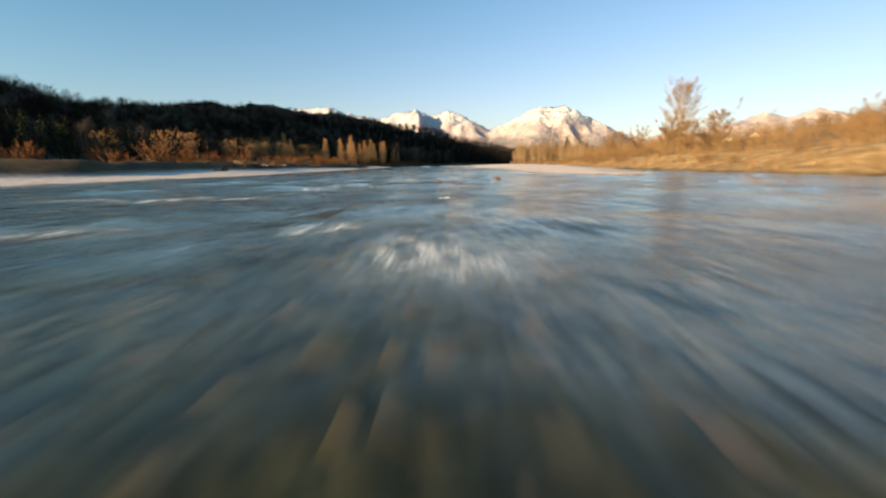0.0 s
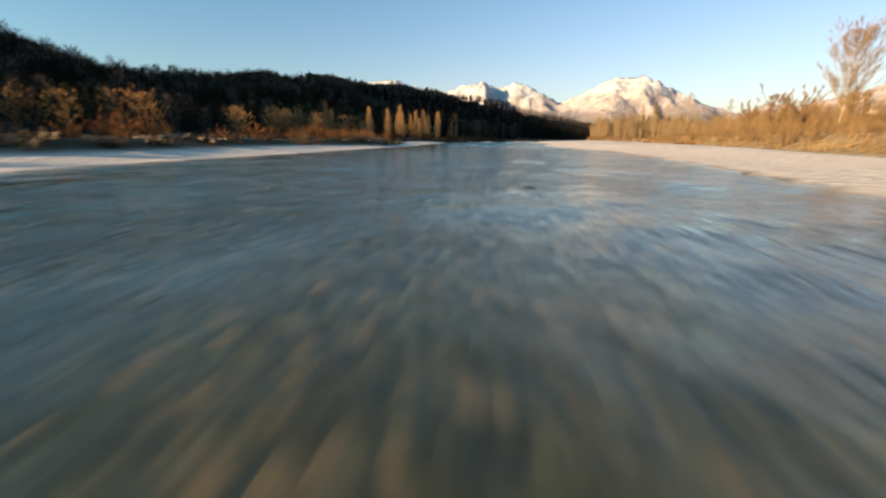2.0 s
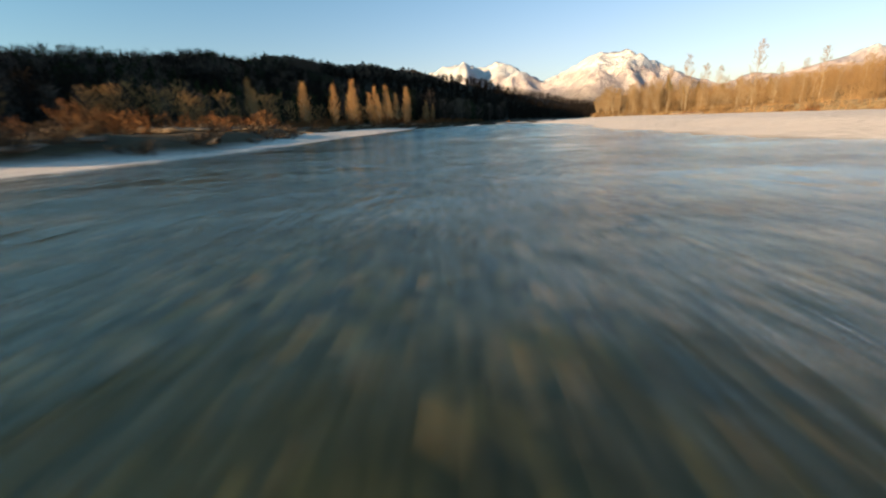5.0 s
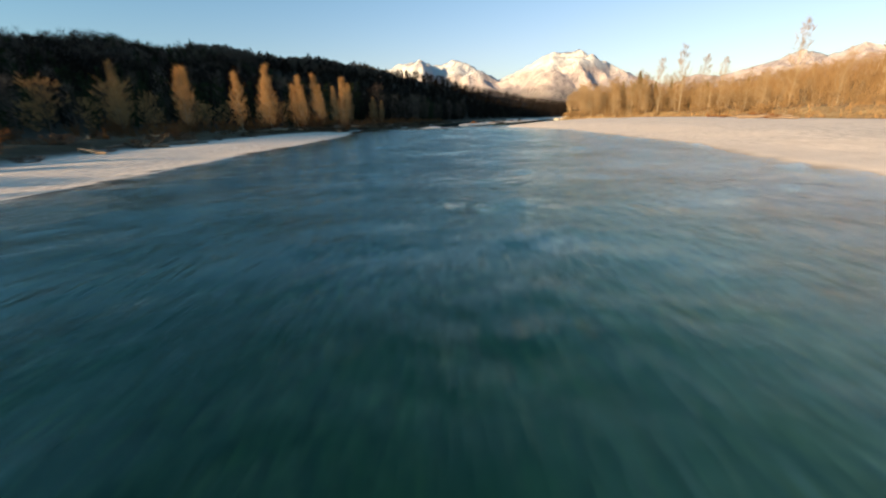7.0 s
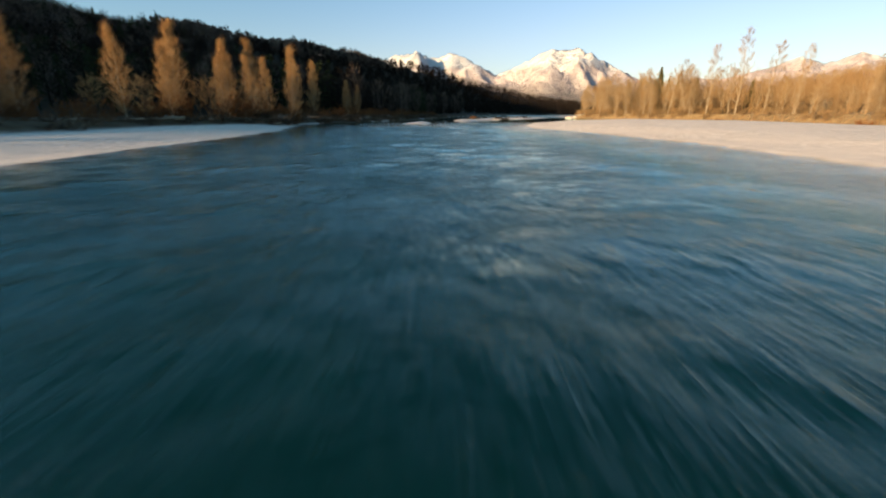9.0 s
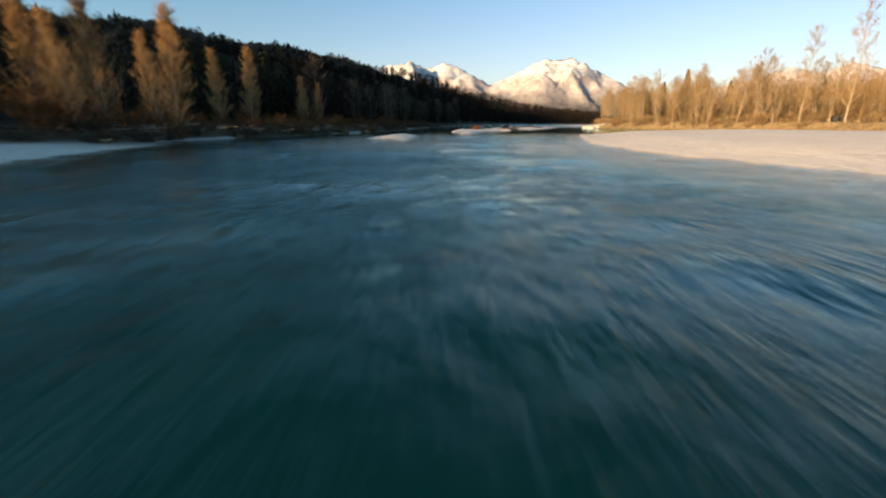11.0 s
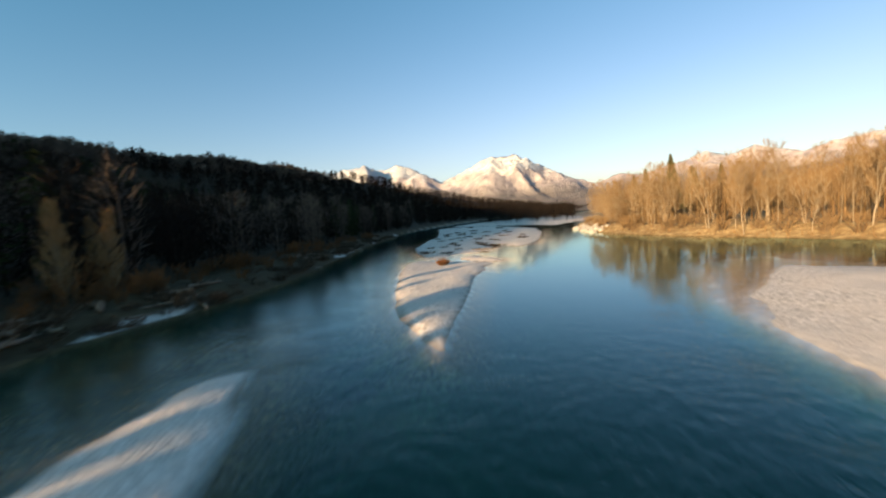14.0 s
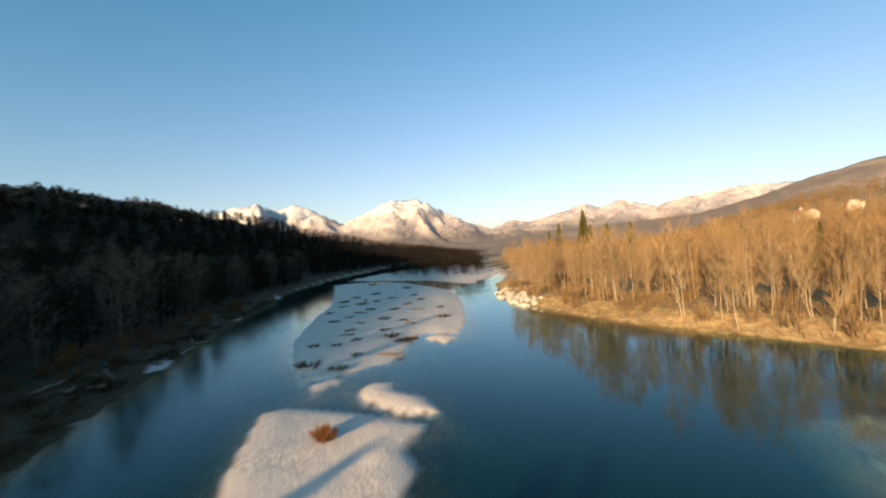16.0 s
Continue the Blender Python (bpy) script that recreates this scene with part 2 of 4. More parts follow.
# ---------------------------------------------------------------- helpers
def mesh_of(name, verts, faces, mat, smooth=False):
    me = bpy.data.meshes.new(name)
    me.from_pydata(verts, [], faces)
    me.materials.append(mat)
    if smooth:
        me.polygons.foreach_set("use_smooth", [True] * len(me.polygons))
    me.update()
    return me


def part(name, data, mat, parent, label=""):
    """One mesh object under a thing or under a part. data: a bmesh, a mesh, or (verts, faces)."""
    if isinstance(data, bmesh.types.BMesh):
        me = bpy.data.meshes.new(name)
        data.to_mesh(me)
        data.free()
        me.materials.append(mat)
    elif isinstance(data, tuple):
        me = mesh_of(name, data[0], data[1], mat)
    else:
        me = data
    ob = new(name, me)
    ob.parent = parent
    return tagged(ob, label=label)


def lattice(seed):
    return np.random.RandomState(seed).rand(257, 257)


GRIDS = [lattice(s) for s in range(8)]


def vnoise(x, y, k=0):
    """Smooth noise from 0 to 1 over the plan."""
    g = GRIDS[k % 8]
    xi, yi = np.floor(x).astype(int), np.floor(y).astype(int)
    fx, fy = x - xi, y - yi
    fx, fy = fx * fx * (3 - 2 * fx), fy * fy * (3 - 2 * fy)
    xi, yi, xj, yj = xi % 256, yi % 256, (xi + 1) % 256, (yi + 1) % 256
    return (g[xi, yi] * (1 - fx) + g[xj, yi] * fx) * (1 - fy) + (g[xi, yj] * (1 - fx) + g[xj, yj] * fx) * fy


def fbm(x, y, octaves=4, k=0):
    total, amp, norm = 0.0, 1.0, 0.0
    for o in range(octaves):
        total = total + amp * vnoise(x * 2**o + 17 * o, y * 2**o + 31 * o, k + o)
        norm += amp
        amp *= 0.5
    return total / norm


def step(a, b, v):
    t = np.clip((v - a) / (b - a), 0, 1)
    return t * t * (3 - 2 * t)


def inside(poly, x, y):
    """Metres inside (positive) or outside (negative) the outline of a plan."""
    best, odd = np.full(np.shape(x), 1e9), np.zeros(np.shape(x), bool)
    for (ax, ay), (bx, by) in zip(poly, poly[1:] + poly[:1]):
        dx, dy = bx - ax, by - ay
        t = np.clip(((x - ax) * dx + (y - ay) * dy) / (dx * dx + dy * dy), 0, 1)
        best = np.minimum(best, np.hypot(x - ax - t * dx, y - ay - t * dy))
        cross = (ay > y) != (by > y)
        odd ^= cross & (x < (bx - ax) * (y - ay) / ((by - ay) or 1e-9) + ax)
    return np.where(odd, best, -best)



# ---------------------------------------------------------------- the lie of the land
SHORE_L = [(-400, -34), (-60, -30), (20, -20), (40, -14.5), (50, -13.6), (62, -13.2), (72, -12), (85, -10.9), (100, -9.6), (112, -7), (140, -6.8), (155, -6.4), (172, -6.3), (185, -5),
           (210, -4.2), (228, -5.5), (240, -7), (255, -8.5), (266, -4.5), (277, -1.2), (286, 2.4), (298, 8.8), (310, 12.8), (330, 17), (345, 19.6), (360, 21.8), (387, 26.8), (430, 39), (470, 46), (520, 66), (580, 92), (700, 160), (900, 280), (1300, 600), (3000, 2100)]
STRAND_L = [(-400, 6), (40, 6), (60, 7), (80, 9), (95, 8), (105, 5), (115, 3.4), (125, 3.6), (140, 6), (152, 11), (165, 14), (185, 16.5), (205, 17.5), (222, 17), (236, 8), (246, 2.5), (300, 1.2), (3000, 1)]
BANK_R = [(-400, 60), (-60, 44), (0, 33), (28, 27), (50, 31), (70, 34), (90, 39), (125, 48), (180, 65), (220, 81), (258, 93), (280, 98), (300, 92),
          (325, 87), (345, 87), (360, 89), (385, 98), (420, 118), (470, 160), (520, 190), (580, 215), (700, 290), (900, 420), (1300, 750), (3000, 2300)]
BAR_R = [(17, 27), (12.6, 36), (13, 45), (16, 56), (18.6, 74), (20.3, 85), (20, 100), (19.6, 115), (20.5, 130), (23, 144), (26.5, 155), (29, 168), (31, 182), (33, 195), (33, 210), (31, 229), (33, 241), (37, 251.5),
         (41.5, 263), (47.8, 277), (55.5, 286.5), (62, 291.3), (68, 295.6), (70.2, 294), (70.6, 288), (73.5, 283), (79, 272), (82, 258), (84, 245), (86, 225), (68, 180), (52, 125), (42, 90), (35, 70), (27, 50), (22, 37)]
ISLE_1 = [(16.9, 275.5), (14.6, 275), (12.2, 268), (10.5, 258), (12.3, 256), (14.0, 253), (14.4, 247.5), (15.6, 247.5), (16.8, 257), (17.6, 267)]
ISLE_2 = [(26.6, 273), (25.6, 280), (25.4, 287), (26.4, 297), (28.2, 310), (30.6, 321), (33, 321.5), (38, 317), (42.4, 311), (39.6, 308), (39.2, 305), (36.2, 300.5), (32.6, 290), (29.4, 281.5)]
SHOALS = [[(39.2, 319.6), (39.9, 322.8), (41.6, 324), (44.2, 323.2), (43.2, 320.5), (45, 316.8), (44.2, 312), (41, 313.6)], [(35.6, 324.2), (39.4, 326.5), (39, 328.5), (35.5, 327)],
          [(56, 336), (60, 339), (59, 344), (55, 342)]]
ISLE_3 = [(35.5, 329), (34.7, 337), (36.3, 353), (43, 378), (52, 406), (61, 450), (70, 500), (84, 500), (100, 474), (95, 412), (84, 385), (75, 365), (67, 350), (61, 341.5),
          (57, 345.5), (53.5, 344), (50, 336), (47, 331), (41, 329.5)]
BAR_FAR = [(80, 528), (95, 500), (112, 470), (113, 430), (120, 436), (156, 474), (185, 525), (210, 580), (300, 740), (215, 690), (130, 600)]


def along(table, y):
    ys, xs = np.array(table, float).T
    return np.interp(y, ys, xs)


def lie(x, y):
    """Height of the land and of the river bed; how far it is gravel; how far grass."""
    x, y = np.asarray(x, float), np.asarray(y, float)
    wig = (fbm(x * 0.13, y * 0.09, 3, 1) - 0.5) * 3.0 + (fbm(x * 0.6, y * 0.45, 2, 4) - 0.5) * 0.9
    left = along(SHORE_L, y) - x + wig * (0.45 + 0.2 * step(235, 250, y))
    right = x - along(BANK_R, y) + wig * 0.7
    bar = inside(BAR_R, x, y) + wig * 0.32
    isles = np.maximum.reduce([inside(p, x, y) + wig * 0.14 for p in (ISLE_1, ISLE_2, *SHOALS)])
    isle3 = inside(ISLE_3, x, y) + wig * 0.5
    far = inside(BAR_FAR, x, y) + wig
    land = np.maximum.reduce([left, right, bar, isles, isle3, far])
    # river bed
    cap = 0.38 + 0.27 * step(75, 118, y) + 0.75 * step(116, 134, y) - 0.25 * step(134, 142, y) + 1.5 * step(140, 190, y) - 1.6 * step(225, 250, y) * step(24, 16, x) * step(0, 6, x) * step(300, 282, y)
    cap = cap - (1.35 * step(222, 232, y) * step(256, 246, y) + 0.5 * step(248, 256, y) * step(300, 286, y)) * step(23, 17, x) * step(1, 7, x)
    cap = cap * (1 - 0.4 * step(2, 11, x) * step(125, 85, y))
    cap = np.clip(cap + (fbm(x * 0.08, y * 0.05, 3, 2) - 0.5) * 0.5, 0.18, 2.9)
    cap = cap * (1 - 0.8 * step(17, 4, -bar) * step(75, 130, y) * step(262, 235, y))
    cap = np.maximum(cap, 1.7 * step(290, 305, y) * step(1.5, 6, -isles) * step(1.5, 6, -isle3))
    bed = -cap * (1 - np.exp(-np.maximum(-land, 0) / (0.9 + 1.5 * cap)))
    bed = bed + (fbm(x * 0.7, y * 0.6, 3, 3) - 0.5) * 0.16 * step(0, 2, -land)
    # dry land
    # below y 190 the ridge is unseen; heights there steer sun and shade
    ridge = np.interp(y, [-400, 16, 34, 90, 140, 158, 175, 195, 240, 260, 300, 330, 360, 420, 505, 600, 727, 900, 1070, 1440, 2200], [22, 24, 31, 30, 17, 19, 27, 33, 29, 28, 28, 31, 34, 41, 58, 66, 72, 72, 58, 36, 26])
    reach = np.interp(y, [0, 400, 505, 900, 1500], [185, 190, 270, 265, 300])
    foot = np.interp(y, [0, 60, 230, 290, 340, 420], [46, 46, 42, 24, 12, 11])
    up = np.clip((left - foot) / (reach - foot), 0, 1)
    hill = ridge * (0.88 * up**1.9 + 0.12 * step(0, 1, up)) * (0.86 + 0.28 * fbm(x * 0.012, y * 0.012, 3, 5))
    hill = hill * (1 - 0.35 * step(1.0, 2.6, (left - foot) / (reach - foot)))
    strand = along(STRAND_L, y) + (fbm(x * 0.11, y * 0.06, 3, 4) - 0.5) * 5.0 * step(245, 225, y)
    behind = left - strand
    terrace = 0.75 * step(-0.5, 3.5, behind) + 0.5 * step(foot * 0.55, foot, left)
    z_left = 0.42 * step(0, 9, left) + terrace + hill + (fbm(x * 0.2, y * 0.2, 3, 6) - 0.4) * 0.8 * step(0, 5, behind) + (fbm(x * 0.5, y * 0.4, 2, 3) - 0.5) * 0.5 * step(0.5, 2.5, behind)
    rise = np.maximum(right - 70, 0)
    z_right = 0.25 + 1.8 * step(0, 7, right) + (fbm(x * 0.07, y * 0.07, 3, 7) - 0.4) * 1.2 * step(3, 20, right)
    z_right = z_right + 85 * (1 - np.exp(-rise / 520)) * step(1.0, 0.45, (y - 250) / np.maximum(x - 30, 40)) * (0.8 + 0.4 * fbm(x * 0.006, y * 0.006, 3, 2))
    z_bar = 0.55 * step(-0.2, 9, bar) + 0.5 * step(4, 26, bar) * step(285, 250, y) + 0.12 * fbm(x * 0.3, y * 0.2, 3, 3)
    z_bar = z_bar - 0.64 * step(266, 296, y + 0.5 * (49 - x) * step(56, 40, x) + (fbm(x * 0.09, y * 0.07, 3, 5) - 0.5) * 13)
    z_isle = 0.06 + 0.30 * step(-0.2, 2.0, isles) * (0.55 + 0.7 * fbm(x * 0.35, y * 0.5, 3, 2))
    z_isle3 = 0.42 * step(-0.2, 6, isle3) * (0.45 + 0.9 * fbm(x * 0.16, y * 0.12, 3, 2))
    z_far = 0.9 * step(0, 15, far)
    dry = np.maximum.reduce([np.where(d > 0, z, -9) for d, z in ((left, z_left), (right, z_right), (bar, z_bar), (isles, z_isle), (isle3, z_isle3), (far, z_far))])
    awash = (bar > 0) & (bar >= land - 1e-6) & (right < 0)
    dry = np.where(awash, np.where(z_bar < 0, np.minimum(z_bar, -0.02), np.maximum(dry, 0.015)), np.maximum(dry, 0.015))
    z = np.where(land > 0, dry, np.minimum(bed, -0.012 * np.minimum(-land, 1) - 0.004))
    gravel_l = step(1.2, -0.6, behind) * (left > -3)
    spit = (fbm(x * 0.22, y * 0.14, 3, 0) > 0.63) * step(0.2, 0.7, left) * step(3.0, 2.0, left) * step(238, 250, y)
    gravel_l = np.maximum(gravel_l * step(252, 232, y), 0.85 * spit)
    gravel_r = np.where(right > -2.0, step(-1.0, 4.0, bar) * step(1, -1, right), 1.0)
    gravel = np.where(left > -1, gravel_l, gravel_r)
    # little grass on the left, so the shade-dark litter covers the hill
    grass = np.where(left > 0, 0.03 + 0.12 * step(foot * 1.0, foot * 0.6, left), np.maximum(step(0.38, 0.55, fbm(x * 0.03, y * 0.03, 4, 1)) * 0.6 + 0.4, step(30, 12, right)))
    grass = np.where((right > 150), 0.55 + 0.45 * step(0.45, 0.55, fbm(x * 0.008, y * 0.008, 3, 3)), grass)
    return z, np.clip(gravel, 0, 1), np.clip(grass, 0, 1), land


def height(x, y):
    return float(lie(np.array([x]), np.array([y]))[0][0])


def spread(a, b, fine, reach_lo, reach_hi, growth=1.25):
    """Grid lines: even from a to b, and ever wider beyond."""
    mid = list(np.arange(a, b + 1e-6, fine))
    lo, s = [a], fine
    while lo[-1] > reach_lo:
        s *= growth
        lo.append(lo[-1] - s)
    hi, s = [mid[-1]], fine
    while hi[-1] < reach_hi:
        s *= growth
        hi.append(hi[-1] + s)
    return np.array(lo[:0:-1] + mid + hi[1:])


def sheet(name, xs, ys, z_of, mat):
    X, Y = np.meshgrid(xs, ys)
    nx, ny = len(xs), len(ys)
    Z = z_of(X.ravel(), Y.ravel())
    co = np.stack([X.ravel(), Y.ravel(), Z], 1)
    i = (np.arange(ny - 1)[:, None] * nx + np.arange(nx - 1)[None]).ravel()
    quads = np.stack([i, i + 1, i + nx + 1, i + nx], 1)
    me = bpy.data.meshes.new(name)
    me.vertices.add(len(co))
    me.vertices.foreach_set("co", co.ravel())
    me.loops.add(quads.size)
    me.loops.foreach_set("vertex_index", quads.ravel())
    me.polygons.add(len(quads))
    me.polygons.foreach_set("loop_start", np.arange(0, quads.size, 4))
    me.polygons.foreach_set("loop_total", np.full(len(quads), 4))
    me.polygons.foreach_set("use_smooth", np.ones(len(quads), bool))
    me.materials.append(mat)
    me.update(calc_edges=True)
    return new(name, me), co


def paint(ob, name, rgb):
    at = ob.data.attributes.new(name, "FLOAT_COLOR", "POINT")
    at.data.foreach_set("color", np.concatenate([rgb, np.ones((len(rgb), 1))], 1).astype(np.float32).ravel())


xs = spread(-48, 112, 0.75, -2600, 2600, 1.2)
ys = spread(-30, 380, 0.85, -900, 4300, 1.12)
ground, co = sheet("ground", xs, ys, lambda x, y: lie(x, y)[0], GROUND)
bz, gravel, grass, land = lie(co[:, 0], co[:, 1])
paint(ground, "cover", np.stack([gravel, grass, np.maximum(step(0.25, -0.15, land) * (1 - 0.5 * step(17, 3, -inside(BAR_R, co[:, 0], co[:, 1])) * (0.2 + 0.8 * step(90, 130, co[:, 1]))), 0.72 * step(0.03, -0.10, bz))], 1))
tagged(ground, "valley floor of pale river gravel, brown grass and leaf litter", "ground", kind="structure")


# ---------------------------------------------------------------- the river
def wave(x, y):
    """Low standing waves in the riffle, dying out downstream."""
    rough = (1 - step(30, 75, y)) * 0.09 + 0.05 + 0.055 * step(95, 140, y)
    rough = rough * (1 - 0.8 * step(232, 256, y)) * (1 - 0.7 * step(255, 285, y) * step(22, 34, x)) * (0.45 + 0.55 * step(2, 12, x - along(SHORE_L, y)))
    shape = fbm(x * 0.42 + 3, y * 0.62, 2, 3) - 0.5 + 0.30 * np.sin(y * 2.1 + 3 * fbm(x * 0.3, y * 0.2, 2, 6) * 6.28) * fbm(x * 0.25, y * 0.15, 2, 1)
    return rough * shape * 1.3


WAKES = [(0.0, 3.8, 0.30, 0.6), (0.4, 3.7, 0.28, 0.6), (0.75, 3.5, 0.22, 0.5), (-1.0, 6.0, 0.4, 0.3), (-4.7, 5.7, 1.0, 0.25), (-6.3, 11.8, 1.2, 0.35), (-8.6, 11.7, 0.8, 0.3), (-4.2, 11.4, 0.5, 0.25),
         (0.8, 10.8, 0.16, 0.5), (1.12, 10.85, 0.22, 0.45), (-2.6, 14.5, 0.7, 0.25), (-3.3, 15.1, 0.5, 0.25), (-1.2, 16.4, 0.5, 0.25), (-2.9, 17, 0.4, 0.2), (-0.6, 21.6, 0.5, 0.25), (0.5, 23.9, 0.4, 0.25),
         (0.8, 24.8, 0.4, 0.25), (-0.9, 25.8, 0.4, 0.2)]
wx = spread(-26, 42, 0.55, -420, 760, 1.22)
wy = spread(-4, 245, 0.55, -300, 900, 1.07)
river, co = sheet("water", wx, wy, wave, WATER)
bz, _, _, land = lie(co[:, 0], co[:, 1])
deep = np.maximum(-bz, 0.0)
T = np.exp(-deep[:, None] ** 2.0 * np.array([1.5, 0.62, 0.60]))
paint(river, "body", T)
chop = 0.33 - 0.03 * step(60, 120, co[:, 1]) + 0.20 * step(110, 160, co[:, 1]) * (1 - step(225, 250, co[:, 1]))
chop = chop * (1 - 0.82 * step(245, 290, co[:, 1]) * step(20, 32, co[:, 0] - 0.12 * (co[:, 1] - 290)))
chop = chop * (1 - 0.6 * step(13, 2, co[:, 0] - along(SHORE_L, co[:, 1])) * step(30, 60, co[:, 1]))
chop = chop * (1 - 0.72 * step(250, 290, co[:, 1])) * (0.5 + 0.5 * step(0.02, 0.25, deep + 0.05))
froth = 0.0
for fx, fy, fw, fl in WAKES:
    froth = froth + np.exp(-(((co[:, 0] - fx) / fw) ** 2) - ((co[:, 1] - fy) / fl) ** 2)
paint(river, "state", np.stack([chop, np.clip(froth * 1.4, 0, 1), 0 * chop], 1))
tagged(river, "clear blue-green river running over stones", "river", kind="structure")


# ---------------------------------------------------------------- mountains and far slopes
def massif(name, profile, r0, r1, r2, mat, label, wild, seed, arc=None):
    """A range round the valley's head: crest heights by bearing, gullied front slopes from r0 up to r1 and a back that falls to r2."""
    n_az = arc or 420
    az = np.linspace(profile[0][0], profile[-1][0], n_az)
    a, e = np.array(profile, float).T
    crest = np.tan(np.radians(np.interp(az, a, e) * 0.985))
    rs = np.array([*np.linspace(r0, r1, 60), *np.linspace(r1, r2, 8)[1:]])
    Z = np.zeros((n_az, len(rs)))
    for i, b in enumerate(az):
        sb, cb = math.sin(radians(b)), math.cos(radians(b))
        for j, r in enumerate(rs):
            f = (r - r0) / (r1 - r0) if r <= r1 else 1 - (r - r1) / (r2 - r1)
            p = Vector((sb * r * 0.0016 + seed, cb * r * 0.0016, 0.3))
            warp = Vector((noise.noise(p * 1.7), noise.noise(p * 1.7 + Vector((9, 3, 1))), 0)) * 0.25
            rid = noise.ridged_multi_fractal(p + warp, 0.85, 2.1, 7, 1.0, 2.0)
            Z[i, j] = r1 * crest[i] * f ** 1.15 * (1 + wild * 0.52 * (rid - 1.15) * (1.15 - 0.75 * f))
    fit = (Z / rs[None]).max(1) / crest
    wide = 9 if wild > 0.9 else 15
    ker = np.hanning(wide + 2)[1:-1]
    fit = np.convolve(np.pad(fit, wide // 2, "edge"), ker / ker.sum(), "valid")
    Z = Z / fit[:, None]
    sa, ca = np.sin(np.radians(az))[:, None], np.cos(np.radians(az))[:, None]
    co = np.stack([sa * rs, ca * rs, np.maximum(Z, 0) - 4], 2).reshape(-1, 3)
    n = len(rs)
    faces = [(i * n + j, (i + 1) * n + j, (i + 1) * n + j + 1, i * n + j + 1) for i in range(n_az - 1) for j in range(n - 1)]
    ob = new(name, mesh_of(name, co.tolist(), faces, mat, True))
    return tagged(ob, label, "mountain", kind="structure")


massif("mountain_range", [(-40, 4.0), (-16, 6.8), (-9.2, 7.4), (-6.7, 6.6), (-2.7, 6.0), (-0.6, 6.8), (1.2, 7.0), (2.1, 7.35), (3.4, 6.5), (4.7, 6.6), (6.0, 7.15), (7.6, 6.6), (9.4, 5.7), (11.4, 4.6), (13.2, 5.2),
                         (15.2, 6.1), (16.5, 6.9), (17.8, 7.32), (19.3, 7.15), (21, 7.33), (22.4, 6.65), (23.2, 6.15), (24.8, 5.3), (26.9, 4.2), (30.4, 2.9), (33, 3.9), (35.1, 3.5), (39.8, 4.6), (41.9, 5.4),
                         (43.6, 4.6), (46.1, 5.4), (49.7, 4.2), (52, 4.9), (54.8, 5.2), (58, 5.6), (70, 5.0), (100, 4.0)],
       3000, 4300, 4650, ALPINE, "snow-capped rocky mountain range above brown lower slopes", 1.0, 3.7, 620)
massif("foothill", [(26, 0.5), (30, 1.6), (36, 2.2), (44, 2.6), (52, 3.0), (58, 4.5), (61.5, 5.7), (65.4, 6.5), (69.6, 7.0), (74, 7.4), (84, 8.0), (100, 9.0), (120, 8.0)],
       1500, 2600, 2950, FOOTHILL, "long brown wooded mountain flank", 0.5, 9.1, 300)
massif("far_foothill", [(-4, 1.0), (8, 1.35), (16, 1.3), (24, 1.5), (31, 1.3), (40, 1.2), (50, 1.4)],
       1500, 2300, 2600, FOOTHILL, "low wooded foothill beneath the mountains", 0.5, 5.3, 200)


def flank(name, x0, y0, y1, base, mat, label):
    """An unseen ridge added to block the low sun; bumps and dips in its crest place the shade."""
    verts, faces, n = [], [], 15
    ys = np.arange(y0, y1, 4.0)
    for y in ys:
        end = step(y0, y0 + 700, y) * step(y1, y1 - 700, y)
        # crest heights set by where shade should fall on hill and islands
        crest = np.interp(y, [-1400, -900, -716, -712, -698, -694, -640, -628, -600, -560, -500, -300, 0], [260, 235, 238, 313, 313, 238, 245, 321, 330, 340, 350, 372, 376])
        for k in range(n):
            f = k / (n - 1)
            x = x0 + base - f * 2 * base
            shape = 1 - abs(2 * f - 1)
            z = crest * (shape + 0.05 * noise.fractal(Vector((x * 0.004, y * 0.004, 1)), 0.9, 2.1, 4) * min(1, 3 * shape) * (1 - shape)) * end
            verts.append((x, float(y), float(z)))
    for i in range(len(ys) - 1):
        for k in range(n - 1):
            faces.append((i * n + k, i * n + k + 1, (i + 1) * n + k + 1, (i + 1) * n + k))
    return tagged(new(name, mesh_of(name, verts, faces, mat, True)), label, "mountain", kind="structure")


flank("unseen_shade_ridge", -1300, -2400, 1300, 700, FOOTHILL, "unseen ridge added to shade the near hill and gravel islands")


# ---------------------------------------------------------------- trees
def tube(verts, faces, pts, radii, sides):
    """A tapered limb through the points."""
    base = len(verts)
    for k, (p, r) in enumerate(zip(pts, radii)):
        d = (pts[min(k + 1, len(pts) - 1)] - pts[max(k - 1, 0)]).normalized()
        u = d.cross(Vector((0.31, 0.95, 0.05))).normalized()
        w = d.cross(u)
        for s in range(sides):
            a = 2 * math.pi * s / sides
            verts.append(p + (u * math.cos(a) + w * math.sin(a)) * r)
    for k in range(len(pts) - 1):
        for s in range(sides):
            t = (s + 1) % sides
            faces.append((base + k * sides + s, base + k * sides + t, base + (k + 1) * sides + t, base + (k + 1) * sides + s))


def blade(verts, faces, p, q, w, rng):
    """One twig: a thin triangle."""
    side = (q - p).cross(Vector((rng.uniform(-1, 1), rng.uniform(-1, 1), rng.uniform(-1, 1)))).normalized() * w
    i = len(verts)
    verts += [p - side, p + side, q]
    faces.append((i, i + 1, i + 2))


